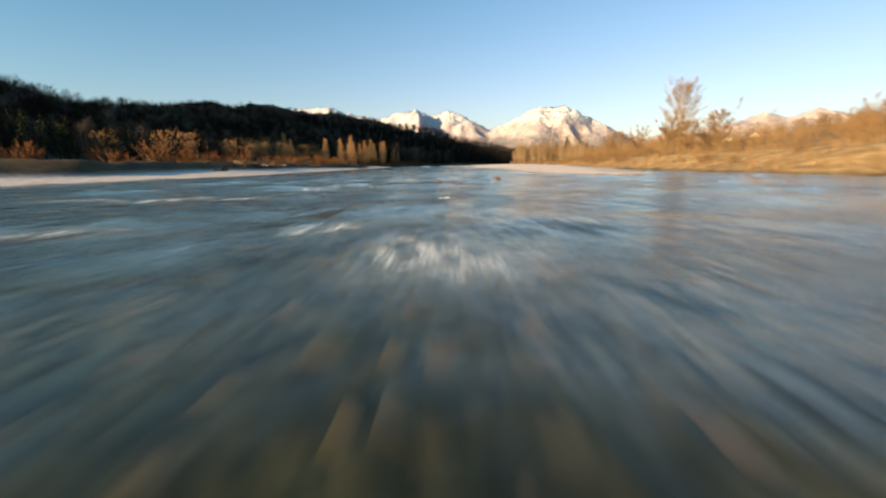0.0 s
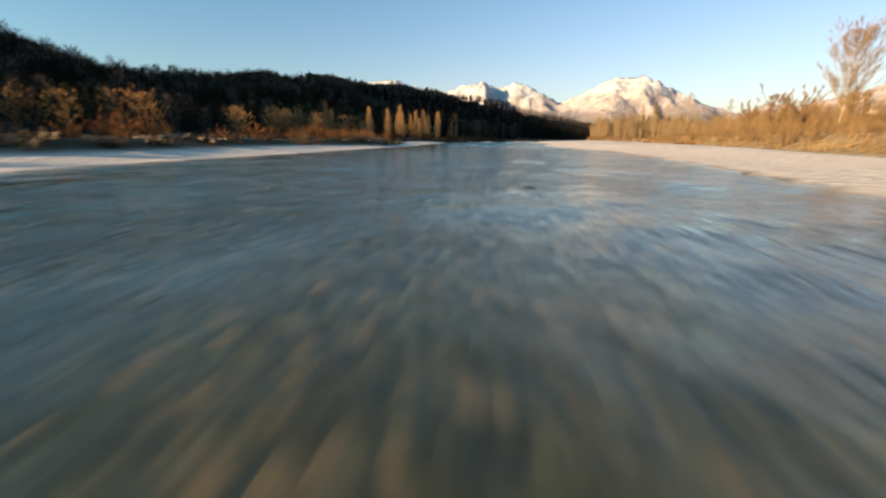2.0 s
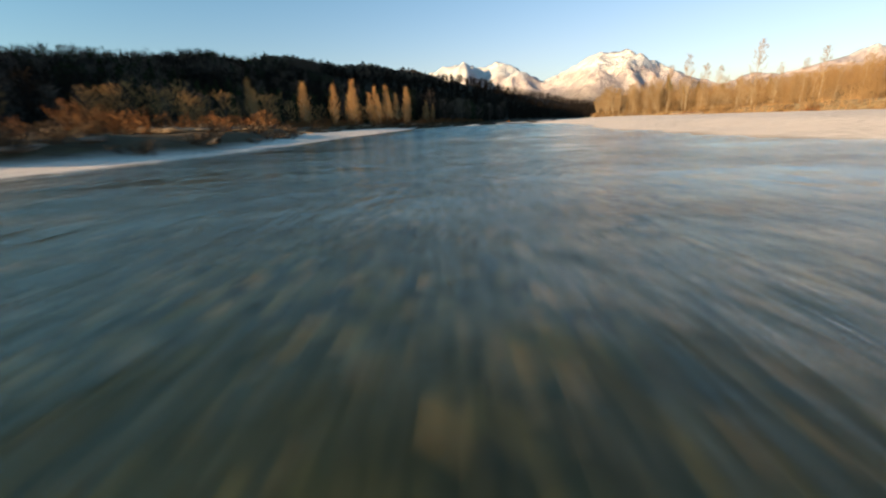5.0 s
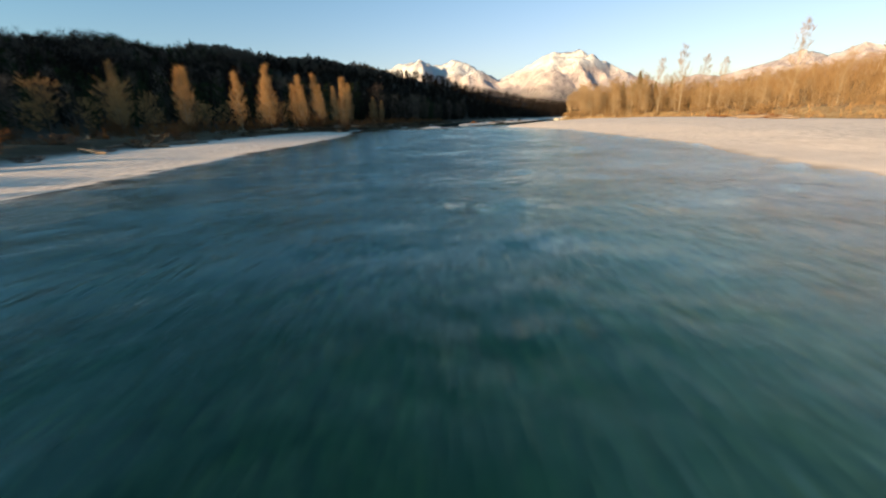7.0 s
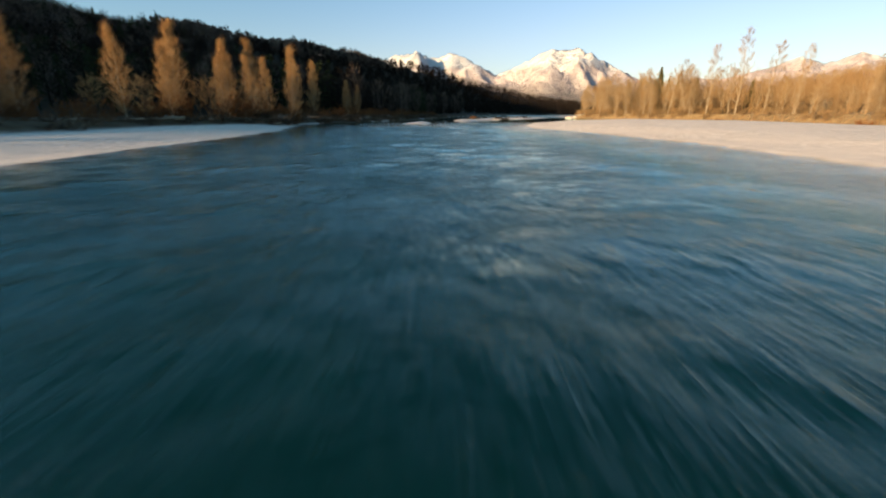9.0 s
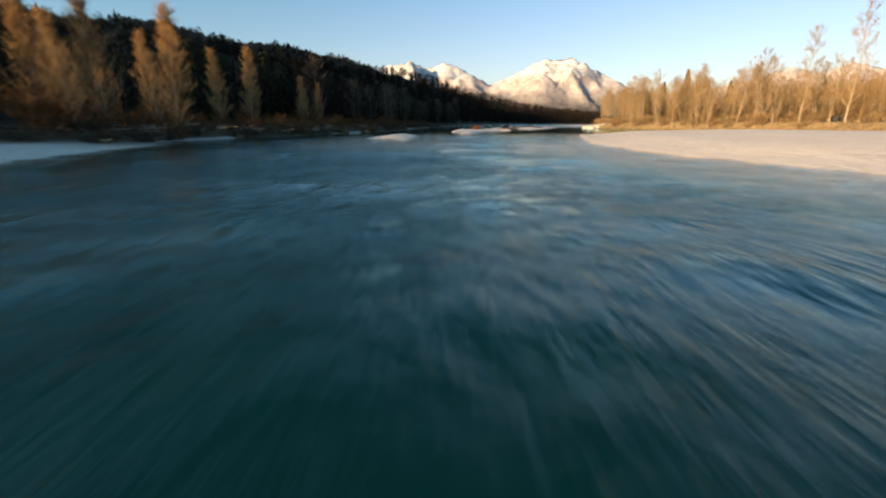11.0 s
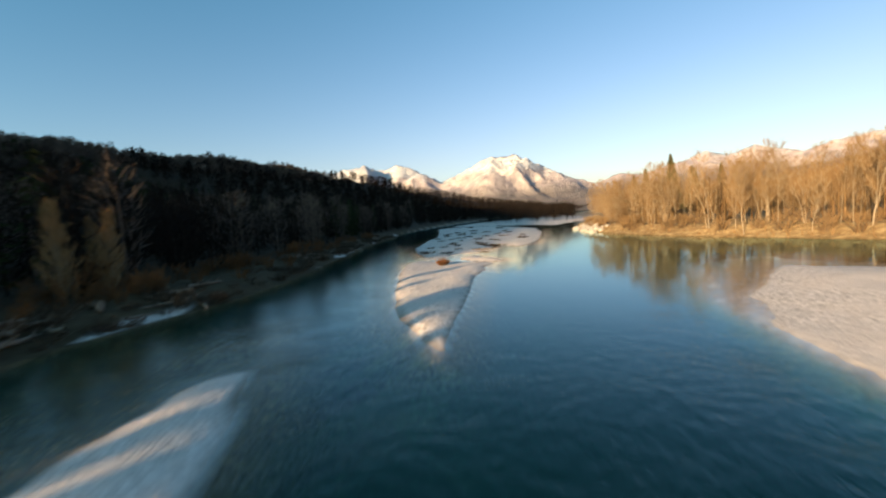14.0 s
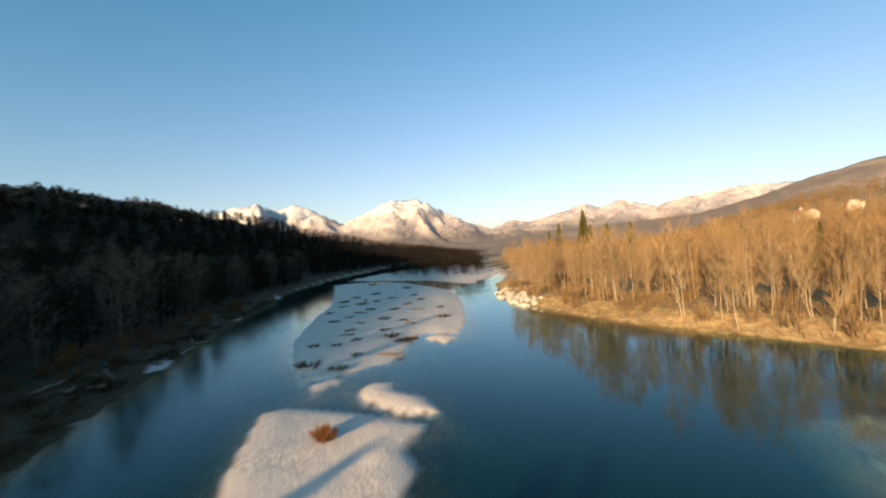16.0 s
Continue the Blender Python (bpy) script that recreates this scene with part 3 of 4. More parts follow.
def bare_tree(seed, tall, wide, first, steep, limbs, twigs, thick=1.0, forks=1, twig_w=0.03, flame=False):
    """A leafless tree: (trunk and limbs), (twigs). wide: crown radius; first: height share of the lowest limb; steep: 0 flat to 1 upright."""
    rng = random.Random(seed)
    tv, tf, cv, cf = [], [], [], []
    stems = []
    for s in range(forks):
        lean = Vector((rng.uniform(-1, 1), rng.uniform(-1, 1), 0)) * (0.05 if forks == 1 else 0.22) * tall
        top = tall * (1 if s == 0 else rng.uniform(0.75, 0.97))
        pts, radii = [], []
        for k in range(8):
            f = k / 7
            wob = Vector((rng.uniform(-1, 1), rng.uniform(-1, 1), 0)) * 0.012 * tall * (f > 0)
            pts.append(Vector((0.25 * s * math.cos(s * 2.1), 0.25 * s * math.sin(s * 2.1), -0.4 if k == 0 else 0)) + lean * f**1.3 + wob + Vector((0, 0, top * f)))
            radii.append(thick * tall * 0.0125 * (1.25 - f * 1.2 if k else 1.7))
        radii[-1] = 0.01
        tube(tv, tf, pts, radii, 7)
        stems.append((pts, radii))
    tips = []
    for n in range(limbs):
        pts, radii = stems[n % forks]
        f = first + (0.98 - first) * (n + rng.random()) / limbs
        k = min(int(f * 7), 6)
        p = pts[k].lerp(pts[k + 1], f * 7 - k)
        a = n * 2.4 + rng.uniform(-0.5, 0.5)
        g = (f - first) / (1 - first)
        out = wide * (math.sin(math.pi * (0.16 + 0.80 * g)) ** 0.8) * rng.uniform(0.7, 1.1)
        if flame:
            out = wide * (0.12 + 1.0 * (1 - g) ** 1.1) * min(1, 0.45 + 3.5 * g) * rng.uniform(0.7, 1.1)
        climb = out * (0.35 + 2.2 * steep) * rng.uniform(0.45, 1.75)
        q1 = p + Vector((math.cos(a), math.sin(a), 0)) * out * 0.55 + Vector((0, 0, climb * 0.40))
        q2 = p + Vector((math.cos(a), math.sin(a), 0)) * out + Vector((rng.uniform(-.1, .1) * out, rng.uniform(-.1, .1) * out, climb))
        r = max(radii[k] * (0.20 if flame else 0.36), 0.014)
        tube(tv, tf, [p, q1, q2], [r, r * 0.6, 0.008], 4)
        tips.append((p, q1, q2, out))
    for n in range(limbs * 3):
        p, q1, q2, out = tips[n % limbs]
        f = rng.uniform(0.2, 0.95)
        s = p.lerp(q1, f * 2) if f < 0.5 else q1.lerp(q2, f * 2 - 1)
        d = (q2 - p).normalized() + Vector((rng.uniform(-1, 1), rng.uniform(-1, 1), rng.uniform(-0.3, 1) + steep)) * 0.8
        e = s + d.normalized() * (0.30 * out + 0.04 * tall) * rng.uniform(0.6, 1.2)
        tube(tv, tf, [s, e], [0.022, 0.006], 3)
        tips.append((s, s.lerp(e, 0.5), e, out * 0.4))
    for n in range(twigs):
        p, q1, q2, out = tips[rng.randrange(len(tips))]
        f = rng.uniform(0.15, 1)
        s = p.lerp(q1, f * 2) if f < 0.5 else q1.lerp(q2, f * 2 - 1)
        d = (q2 - p).normalized() * 0.5 + Vector((rng.uniform(-1, 1), rng.uniform(-1, 1), rng.uniform(-0.5, 1) + steep))
        blade(cv, cf, s, s + d.normalized() * rng.uniform(0.5, 1.2) * (0.45 + 0.045 * tall), twig_w * rng.uniform(0.6, 1.4), rng)
    return (tv, tf), (cv, cf)


def conifer(seed, tall, wide):
    rng = random.Random(seed)
    tv, tf, cv, cf = [], [], [], []
    tube(tv, tf, [Vector((0, 0, -0.3)), Vector((0, 0, tall * 0.5)), Vector((0, 0, tall))], [tall * 0.014, tall * 0.008, 0.01], 6)
    for n in range(900):
        f = rng.random() ** 0.8
        z = tall * (0.08 + 0.92 * f)
        reach = wide * (1 - f) ** 0.85 * rng.uniform(0.55, 1.1) + 0.15
        a = rng.uniform(0, 6.283)
        d = Vector((math.cos(a), math.sin(a), 0))
        for m in range(3):
            s = Vector((0, 0, z)) + d * reach * (0.2 + 0.25 * m)
            e = s + d * reach * 0.35 + Vector((rng.uniform(-.4, .4), rng.uniform(-.4, .4), rng.uniform(-0.6, 0.1))) * (0.3 + 0.3 * reach)
            blade(cv, cf, s, e, 0.10 + 0.05 * reach, rng)
    return (tv, tf), (cv, cf)


def shrub(seed, tall, wide, stems, twigs, twig_w=0.02):
    """A bare bush of many stems."""
    rng = random.Random(seed)
    tv, tf, cv, cf = [], [], [], []
    rods = []
    for n in range(stems):
        a, o = rng.uniform(0, 6.283), wide * math.sqrt(rng.random())
        d = Vector((math.cos(a), math.sin(a), 0))
        p, q = d * o * 0.4 + Vector((0, 0, -0.15)), d * o + Vector((0, 0, tall * rng.uniform(0.55, 1.0) * (1 - 0.35 * o / wide)))
        m = p.lerp(q, 0.5) - d * o * 0.12
        tube(tv, tf, [p, m, q], [0.035, 0.022, 0.006], 3)
        rods.append((p, m, q))
    for n in range(twigs):
        p, m, q = rods[rng.randrange(stems)]
        f = rng.uniform(0.1, 1)
        s = p.lerp(m, f * 2) if f < 0.5 else m.lerp(q, f * 2 - 1)
        d = (q - p).normalized() + Vector((rng.uniform(-1, 1), rng.uniform(-1, 1), rng.uniform(-0.3, 1)))
        blade(cv, cf, s, s + d.normalized() * rng.uniform(0.25, 0.7) * (0.4 + 0.2 * tall), twig_w * rng.uniform(0.6, 1.4), rng)
    return (tv, tf), (cv, cf)


def grown(name, pieces, bark, twig, label, category, group=""):
    root = new(name)
    part("trunk" if category == "tree" else "woody_base", pieces[0], bark, root)
    part("crown", pieces[1], twig, root)
    return tagged(root, label, category, group)


def stand(x, y, turn=0.0, size=1.0, tilt=(0, 0), sink=0.05):
    return Matrix.Translation((x, y, height(x, y) - sink)) @ Euler((radians(tilt[0]), radians(tilt[1]), radians(turn))).to_matrix().to_4x4() @ Matrix.Diagonal((size, size, size, 1))


def plant(proto, spots, rng, lean=2.0):
    """Copies of the prototypes at (x, y, size); the first copy of each is the prototype itself."""
    used = set()
    for n, (x, y, s) in enumerate(spots):
        ob = proto[n % len(proto)]
        m = stand(x, y, rng.uniform(0, 360), s, (rng.uniform(-lean, lean), rng.uniform(-lean, lean)))
        if ob.name in used:
            c = copy_thing(ob, m)
            c.matrix_basis = m
        else:
            ob.matrix_basis = m
            used.add(ob.name)


rng = random.Random(5)

# poplars of the left bank
poplars = [grown("poplar", bare_tree(s, 14.2, 2.55, 0.05, 0.40, 110, 6500, 0.45, 1, 0.013, True), BARK_PALE, TWIG_AMBER,
                 "slender leafless poplar with golden twigs on the bank", "tree", "poplars on the bank") for s in (11, 12, 13, 14)]
POPLARS = [(-64.5, 244, 1.1), (-59, 234, 0.85), (-39.7, 226, 0.92), (-29.5, 246, 1.1), (-33.5, 238, 0.92), (-31, 249, 0.85), (-22, 250, 0.93), (-18, 254, 0.98), (-11.7, 256, 0.95),
           (-14.6, 293, 1.0), (-18.5, 288, 0.9), (-6, 300, 0.72), (-3.5, 304, 0.62), (-8, 310, 0.55), (-20, 268, 0.88), (-25, 258, 0.85),
           (-38.5, 222, 0.85), (-27, 239, 0.8), (-19, 240, 0.65), (-16, 246, 0.72)]
plant(poplars, POPLARS, rng)

def sun_gap(x, y):
    """Most height of the wood's trees in a made-up gap, cut low so the sun reaches the poplars."""
    x, y = np.asarray(x, float) + 24, np.asarray(y, float) - 256
    a, b = math.sin(radians(SUN_AZ)), math.cos(radians(SUN_AZ))
    det = 22 * b - 50 * a
    k, away = (x * b - y * a) / det, (22 * y - 50 * x) / det
    inside_it = (k > -0.25) & (k < 1.0) & (away > 0) & (away < 95)
    return np.where(inside_it, np.maximum(0.8 + 0.13 * away, 0.5), 99.0)


# broad bare trees of the left bank and foot of the hill
broad = [grown("bare_tree", bare_tree(s, 11.0, 3.8, 0.18, 0.22, 28, 2300, 0.55, 1 + s % 2, 0.024), BARK_DARK, TWIG_AMBER,
               "leafless broad-crowned tree with tawny twigs", "tree", "riverside trees") for s in (21, 22, 23, 24)]
spots = [(-47, 214, 0.8), (-41, 205, 0.75), (-25, 228, 0.5), (-22, 244, 0.55), (-27, 249, 0.6), (-74, 232, 0.8), (-66, 222, 0.9), (-70, 206, 0.9), (-60, 196, 0.95), (-62, 182, 0.85), (-58, 212, 0.85)]
for n in range(40):
    y = rng.uniform(85, 300)
    x = along(SHORE_L, y) - rng.uniform(34, 52)
    spots.append((float(x), y, rng.uniform(0.42, 0.72)))
spots = [q for q in spots if sun_gap(q[0], q[1]) > 11 * q[2]]
plant(broad, spots, rng)

bushes = [grown("bush", shrub(s, 2.6, 1.7, 18, 380, 0.032), BARK_DARK, TWIG_RED, "dense leafless russet bush", "bush", "bushes on the left bank") for s in (31, 32, 33)]
spots = []
for n in range(175):
    y = rng.uniform(45, 330)
    back = float(along(STRAND_L, y)) + 1.8
    spots.append((float(along(SHORE_L, y)) - back - rng.uniform(0, 1) ** 0.7 * float(np.interp(y, [0, 240, 300, 330], [26, 26, 16, 9])), y, rng.uniform(0.55, 1.25)))
for px, py, s in POPLARS:
    for k in range(2):
        spots.append((px + rng.uniform(-3, 3), py + rng.uniform(-3, 2), rng.uniform(1.0, 1.9)))
for n in range(65):
    y = rng.uniform(283, 425)
    back = float(np.interp(y, [280, 300, 340, 425], [9, 8, 5, 4]))
    spots.append((float(along(SHORE_L, y)) - back - rng.uniform(0, 9), y, rng.uniform(0.5, 1.2)))
plant(bushes, spots, rng, 5)


# ---------------------------------------------------------------- woods
def small_tree(seed, tall, wide, blades, w, needle=False, low=0.28):
    """A tree of the far woods: a thin trunk and a crown of bare twig sprays."""
    rng = random.Random(seed)
    v, f = [], []
    tube(v, f, [Vector((0, 0, -0.5)), Vector((0.1, 0, tall * 0.55)), Vector((0, 0, tall))], [tall * 0.016, tall * 0.010, 0.02], 3)
    for n in range(blades):
        g = rng.random()
        if needle:
            z, out = tall * (0.1 + 0.9 * g), wide * (1 - g) * rng.uniform(0.3, 1) + 0.2
        else:
            z, out = tall * (low + (0.96 - low) * g), wide * math.sin(math.pi * (0.12 + 0.8 * g)) * math.sqrt(rng.random())
        a = rng.uniform(0, 6.283)
        p = Vector((math.cos(a) * out * 0.75, math.sin(a) * out * 0.75, z))
        d = Vector((math.cos(a) * 0.6 + rng.uniform(-.5, .5), math.sin(a) * 0.6 + rng.uniform(-.5, .5), -0.3 if needle else rng.uniform(0.2, 1.2)))
        long = rng.uniform(0.05, 0.11) if needle else rng.uniform(0.09, 0.20)
        blade(v, f, p, p + d.normalized() * tall * long, w * rng.uniform(0.6, 1.5), rng)
    tris = []
    for q in f:
        tris.append(q[:3])
        if len(q) == 4:
            tris.append((q[0], q[2], q[3]))
    return np.array([tuple(p) for p in v]), np.array(tris)


def wood(name, protos, x, y, size, mat, label, seed):
    """One mesh of a whole wood, nobody could count its trees."""
    r = np.random.RandomState(seed)
    z = lie(x, y)[0]
    turn, kind = r.rand(len(x)) * 6.283, r.randint(0, len(protos), len(x))
    vs, fs, base = [], [], 0
    for k, (pv, pf) in enumerate(protos):
        i = np.nonzero(kind == k)[0]
        c, s = np.cos(turn[i])[:, None], np.sin(turn[i])[:, None]
        sz = size[i][:, None]
        tall = sz * (0.85 + 0.3 * r.rand(len(i)))[:, None]
        px, py, pz = pv.T
        v = np.stack([(px * c - py * s) * sz + x[i][:, None], (px * s + py * c) * sz + y[i][:, None], pz * tall + z[i][:, None]], 2)
        vs.append(v.reshape(-1, 3))
        fs.append((pf[None] + (np.arange(len(i)) * len(pv))[:, None, None]).reshape(-1, 3) + base)
        base += len(i) * len(pv)
    co, tri = np.concatenate(vs), np.concatenate(fs)
    me = bpy.data.meshes.new(name)
    me.vertices.add(len(co))
    me.vertices.foreach_set("co", co.ravel())
    me.loops.add(tri.size)
    me.loops.foreach_set("vertex_index", tri.ravel())
    me.polygons.add(len(tri))
    me.polygons.foreach_set("loop_start", np.arange(0, tri.size, 3))
    me.polygons.foreach_set("loop_total", np.full(len(tri), 3))
    me.materials.append(mat)
    me.update(calc_edges=True)
    return tagged(new(name, me), label, "wood", kind="stuff")


def scatter(x0, x1, y0, y1, gap, seed):
    r = np.random.RandomState(seed)
    X, Y = np.meshgrid(np.arange(x0, x1, gap), np.arange(y0, y1, gap))
    return X.ravel() + (r.rand(X.size) - 0.5) * gap * 1.2, Y.ravel() + (r.rand(X.size) - 0.5) * gap * 1.2, r


NEAR = [small_tree(s, 11.0, 3.1, 200, 0.026, low=0.06) for s in range(41, 46)]
HILL = [small_tree(s, 11.0, 4.2, 185, 0.07, low=0.05) for s in range(141, 147)]
SPRAY = [small_tree(s, 11.5, 3.0, 230, 0.06, low=0.12) for s in range(161, 165)]
CREST = [small_tree(s, 11.0, 4.0, 95, 0.30, low=0.08) for s in range(171, 175)]
FAR = [small_tree(s, 11.0, 4.8, 44, 0.19, low=0.1) for s in range(51, 55)]
FIR = [small_tree(s, 13.0, 2.9, 110, 0.19, True) for s in range(61, 64)]

# the wooded hill
x, y, r = scatter(-330, 60, -40, 560, 5.3, 1)
left = along(SHORE_L, y) - x
foot = np.interp(y, [0, 60, 230, 290, 340, 420], [46, 46, 42, 24, 12, 11])
ok = (left > np.where(y > 280, 0.6 * foot + 2, foot + 3 + 14 * step(170, 195, y) * step(282, 268, y)) + 3 * r.rand(len(x))) & ((y > 0.6 * np.abs(x) - 20) | (r.rand(len(x)) < 0.4)) & (left < np.interp(y, [0, 400, 505], [218, 222, 305]))
x, y, left, foot = x[ok], y[ok], left[ok], foot[ok]
dark = (fbm(x * 0.02, y * 0.02, 3, 6) > 0.54) & (r.rand(len(x)) < 0.45)
size = 0.75 + 0.55 * fbm(x * 0.05, y * 0.05, 2, 3) + 0.2 * r.rand(len(x))
size = size * (1 - 0.3 * step(80, 30, left - foot) * step(245, 215, y))
size = np.minimum(size, sun_gap(x, y) / 11)
pale = ~dark & (r.rand(len(x)) < 0.13 + 0.27 * step(95, 10, left - foot) * step(0.35, 0.6, fbm(x * 0.06, y * 0.06, 2, 1)))
bare = ~dark & ~pale
wood("hill_wood", HILL, x[bare], y[bare], size[bare], TWIG_SHADED, "dense leafless grey-brown wood on a shaded hillside", 2)
wood("slope_foot_wood", SPRAY, x[pale], y[pale], size[pale], TWIG_BROWN, "taller brown leafless trees among the hillside wood", 22)
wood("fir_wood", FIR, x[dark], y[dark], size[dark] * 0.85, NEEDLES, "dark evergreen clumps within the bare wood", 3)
x, y, r = scatter(-330, 160, -40, 850, 3.7, 23)
left = along(SHORE_L, y) - x
crest = np.interp(y, [0, 400, 505, 900], [185, 190, 270, 265])
ok = (left > crest - 24) & (left < crest + 13) & ((y > 0.6 * np.abs(x) - 20) | (r.rand(len(x)) < 0.4))
x, y = x[ok], y[ok]
wood("crest_wood", CREST, x, y, 0.6 + 0.55 * fbm(x * 0.05, y * 0.05, 2, 3), TWIG_BROWN, "dense leafless wood along the crest of the hill", 24)
x, y, r = scatter(-300, 300, 596, 1000, 9.5, 25)
left = along(SHORE_L, y) - x
ok = (left > 13) & (left < 285)
x, y = x[ok], y[ok]
wood("upper_valley_wood", CREST, x, y, 0.75 + 0.45 * r.rand(len(x)), TWIG_SHADED, "dense leafless wood on the hillside up the valley", 26)
x, y, r = scatter(-100, 900, 1000, 1700, 11.0, 4)
left = along(SHORE_L, y) - x
ok = (left > 13) & (left < 320)
x, y = x[ok], y[ok]
wood("far_hill_wood", FAR, x, y, 0.95 + 0.4 * r.rand(len(x)), TWIG_SHADED, "leafless wood along the distant hillside", 5)

# the right-hand plain: thickets, then taller wood, then groves up the slope
x, y, r = scatter(30, 420, -20, 300, 6.5, 6)
right = x - along(BANK_R, y)
ok = (right > 10 + 6 * r.rand(len(x))) & (right < 260) & (fbm(x * 0.03, y * 0.03, 3, 2) > 0.40)
ok &= (fbm(x * 0.05, y * 0.05, 2, 5) > 0.35) | (right > 60)
x, y = x[ok], y[ok]
wood("thicket", NEAR, x, y, np.interp(y, [0, 150, 260], [0.36, 0.42, 0.56]) * (0.8 + 0.45 * r.rand(len(x))), TWIG_GOLD, "golden-brown leafless riverside thicket in low sun", 7)
x, y, r = scatter(80, 430, 285, 620, 5.6, 8)
right = x - along(BANK_R, y)
ok = (right > 12) & (right < 170)
x, y = x[ok], y[ok]
wood("river_wood", NEAR, x, y, 0.85 + 0.35 * r.rand(len(x)), TWIG_GOLD, "tall golden-brown leafless river wood in low sun", 9)
x, y, r = scatter(200, 1300, 150, 1300, 15.0, 10)
right = x - along(BANK_R, y)
ok = (right > 150) & (fbm(x * 0.009, y * 0.009, 3, 6) > 0.49)
x, y = x[ok], y[ok]
wood("slope_wood", FAR, x, y, 0.8 + 0.4 * r.rand(len(x)), TWIG_TAWNY, "scattered bare groves over a sunlit slope", 11)
x, y, r = scatter(110, 420, 470, 900, 7.0, 12)
ok = inside(BAR_FAR, x, y) > 7
x, y = x[ok], y[ok]
wood("bar_grove", FAR, x, y, 0.75 + 0.35 * r.rand(len(x)), TWIG_SHADED, "dark bare grove on a distant gravel bar", 13)

# right bank: single trees in the front row
golden = [grown("river_tree", bare_tree(s, 12.8, 2.2, 0.24, 0.42, 34, 2000, 0.27, 1 + (s % 3) // 2, 0.010), BARK_PALE, TWIG_GOLD,
                "leafless riverside tree with pale trunk and golden twigs", "tree", "trees on the sunlit bank") for s in (71, 72, 73, 74, 75)]
spots = [(91, 323, 1.15), (92, 318, 0.95), (90.5, 315, 1.0), (97, 300, 1.1), (99, 297, 1.15), (94, 306, 0.8), (92, 333, 1.0), (93, 341, 1.1)]
for n in range(95):
    y = rng.uniform(286, 400)
    x = float(along(BANK_R, y)) + 4 + 20 * rng.random() ** 1.3
    spots.append((x, y, rng.uniform(0.62, 1.05)))
for n in range(40):
    y = rng.uniform(215, 300)
    x = float(along(BANK_R, y)) + 5 + 22 * rng.random()
    spots.append((x, y, rng.uniform(0.4, 0.68)))
plant(golden, spots, rng, 4)

slim = [grown("tall_tree", bare_tree(s, 15.8, 1.8, 0.10, 0.45, 34, 1700, 0.45, 1, 0.012), BARK_PALE, TWIG_GOLD,
              "tall slender leafless tree with an airy crown and pale trunk", "tree", "tall trees above the thicket") for s in (81, 82, 83, 84)]
plant(slim, [(101.3, 287.5, 1.2), (106.1, 281.9, 1.35), (108.0, 274.3, 1.1), (108.9, 265.9, 1.0), (96.1, 251.9, 0.6), (93.9, 235.2, 0.6), (96.5, 232.7, 0.6), (94, 222, 1.1), (105.6, 212.7, 0.9), (115.6, 274, 0.6), (106, 268, 0.5), (112, 236, 0.6), (120, 225, 0.65), (88, 205, 0.62),
             (110, 205, 0.7), (126, 240, 0.7), (80, 186, 0.55), (128, 262, 0.75), (118, 300, 0.85), (108, 310, 0.9), (99, 318, 0.95), (104, 330, 0.9), (98, 345, 0.9)], rng, 3)

giant = grown("large_tree", bare_tree(91, 30.0, 8.5, 0.26, 0.34, 120, 15000, 0.7, 1, 0.018), BARK_PALE, TWIG_GOLD, "very large leafless broad-crowned tree standing alone", "tree")
giant.matrix_basis = stand(123, 183, 40)
wide_crowns = [grown("round_tree", bare_tree(s, 10.0, 4.4, 0.2, 0.3, 30, 3200, 1.0, 1 + s % 2, 0.04), BARK_DARK, TWIG_GOLD,
                     "rounded leafless tree with dense golden twigs", "tree", "trees over the thicket") for s in (95, 96)]
plant(wide_crowns, [(86, 62, 0.85), (74, 52, 0.75), (96, 80, 0.9), (108, 76, 1.15), (120, 105, 0.9), (70, 90, 0.85), (62, 96, 0.8), (78, 112, 0.9), (90, 120, 0.85), (66, 128, 0.75),
                    (80, 140, 0.85), (96, 145, 0.9), (76, 152, 0.7), (130, 95, 1.4)], rng)

scrub = [grown("scrub_bush", shrub(s, 2.4, 1.8, 22, 420, 0.024), BARK_DARK, TWIG_GOLD, "tawny leafless scrub bush at the bank's edge", "bush", "scrub on the sunlit bank") for s in (101, 102, 103)]
spots = []
for n in range(150):
    y = rng.uniform(30, 395)
    x = float(along(BANK_R, y)) + 2.5 + 12 * rng.random() ** 1.5
    spots.append((x, y, rng.uniform(0.5, 1.25)))
for n in range(90):
    y = rng.uniform(286, 392)
    x = float(along(BANK_R, y)) + 3.5 + 14 * rng.random() ** 1.2
    spots.append((x, y, rng.uniform(0.7, 1.5)))
plant(scrub, spots, rng, 5)

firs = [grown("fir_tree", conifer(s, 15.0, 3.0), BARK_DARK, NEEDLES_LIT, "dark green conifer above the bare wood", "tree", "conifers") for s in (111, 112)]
plant(firs, [(163.7, 418.7, 1.75), (168, 424, 1.5), (156, 426, 1.4), (151, 402, 1.25), (158, 400, 1.25), (174, 416, 1.3), (180, 408, 1.35), (146, 420, 1.2), (150, 330, 0.9), (190, 400, 0.95), (210, 380, 1.0),
             (-251, 505, 1.1), (-244, 498, 1.0), (-238, 506, 1.05), (-262, 512, 1.0), (-228, 500, 0.9), (-270, 500, 0.95), (-205, 515, 1.0), (-190, 530, 0.9), (-120, 210, 0.7), (-152, 260, 0.8), (-176, 420, 0.85)], rng, 1)


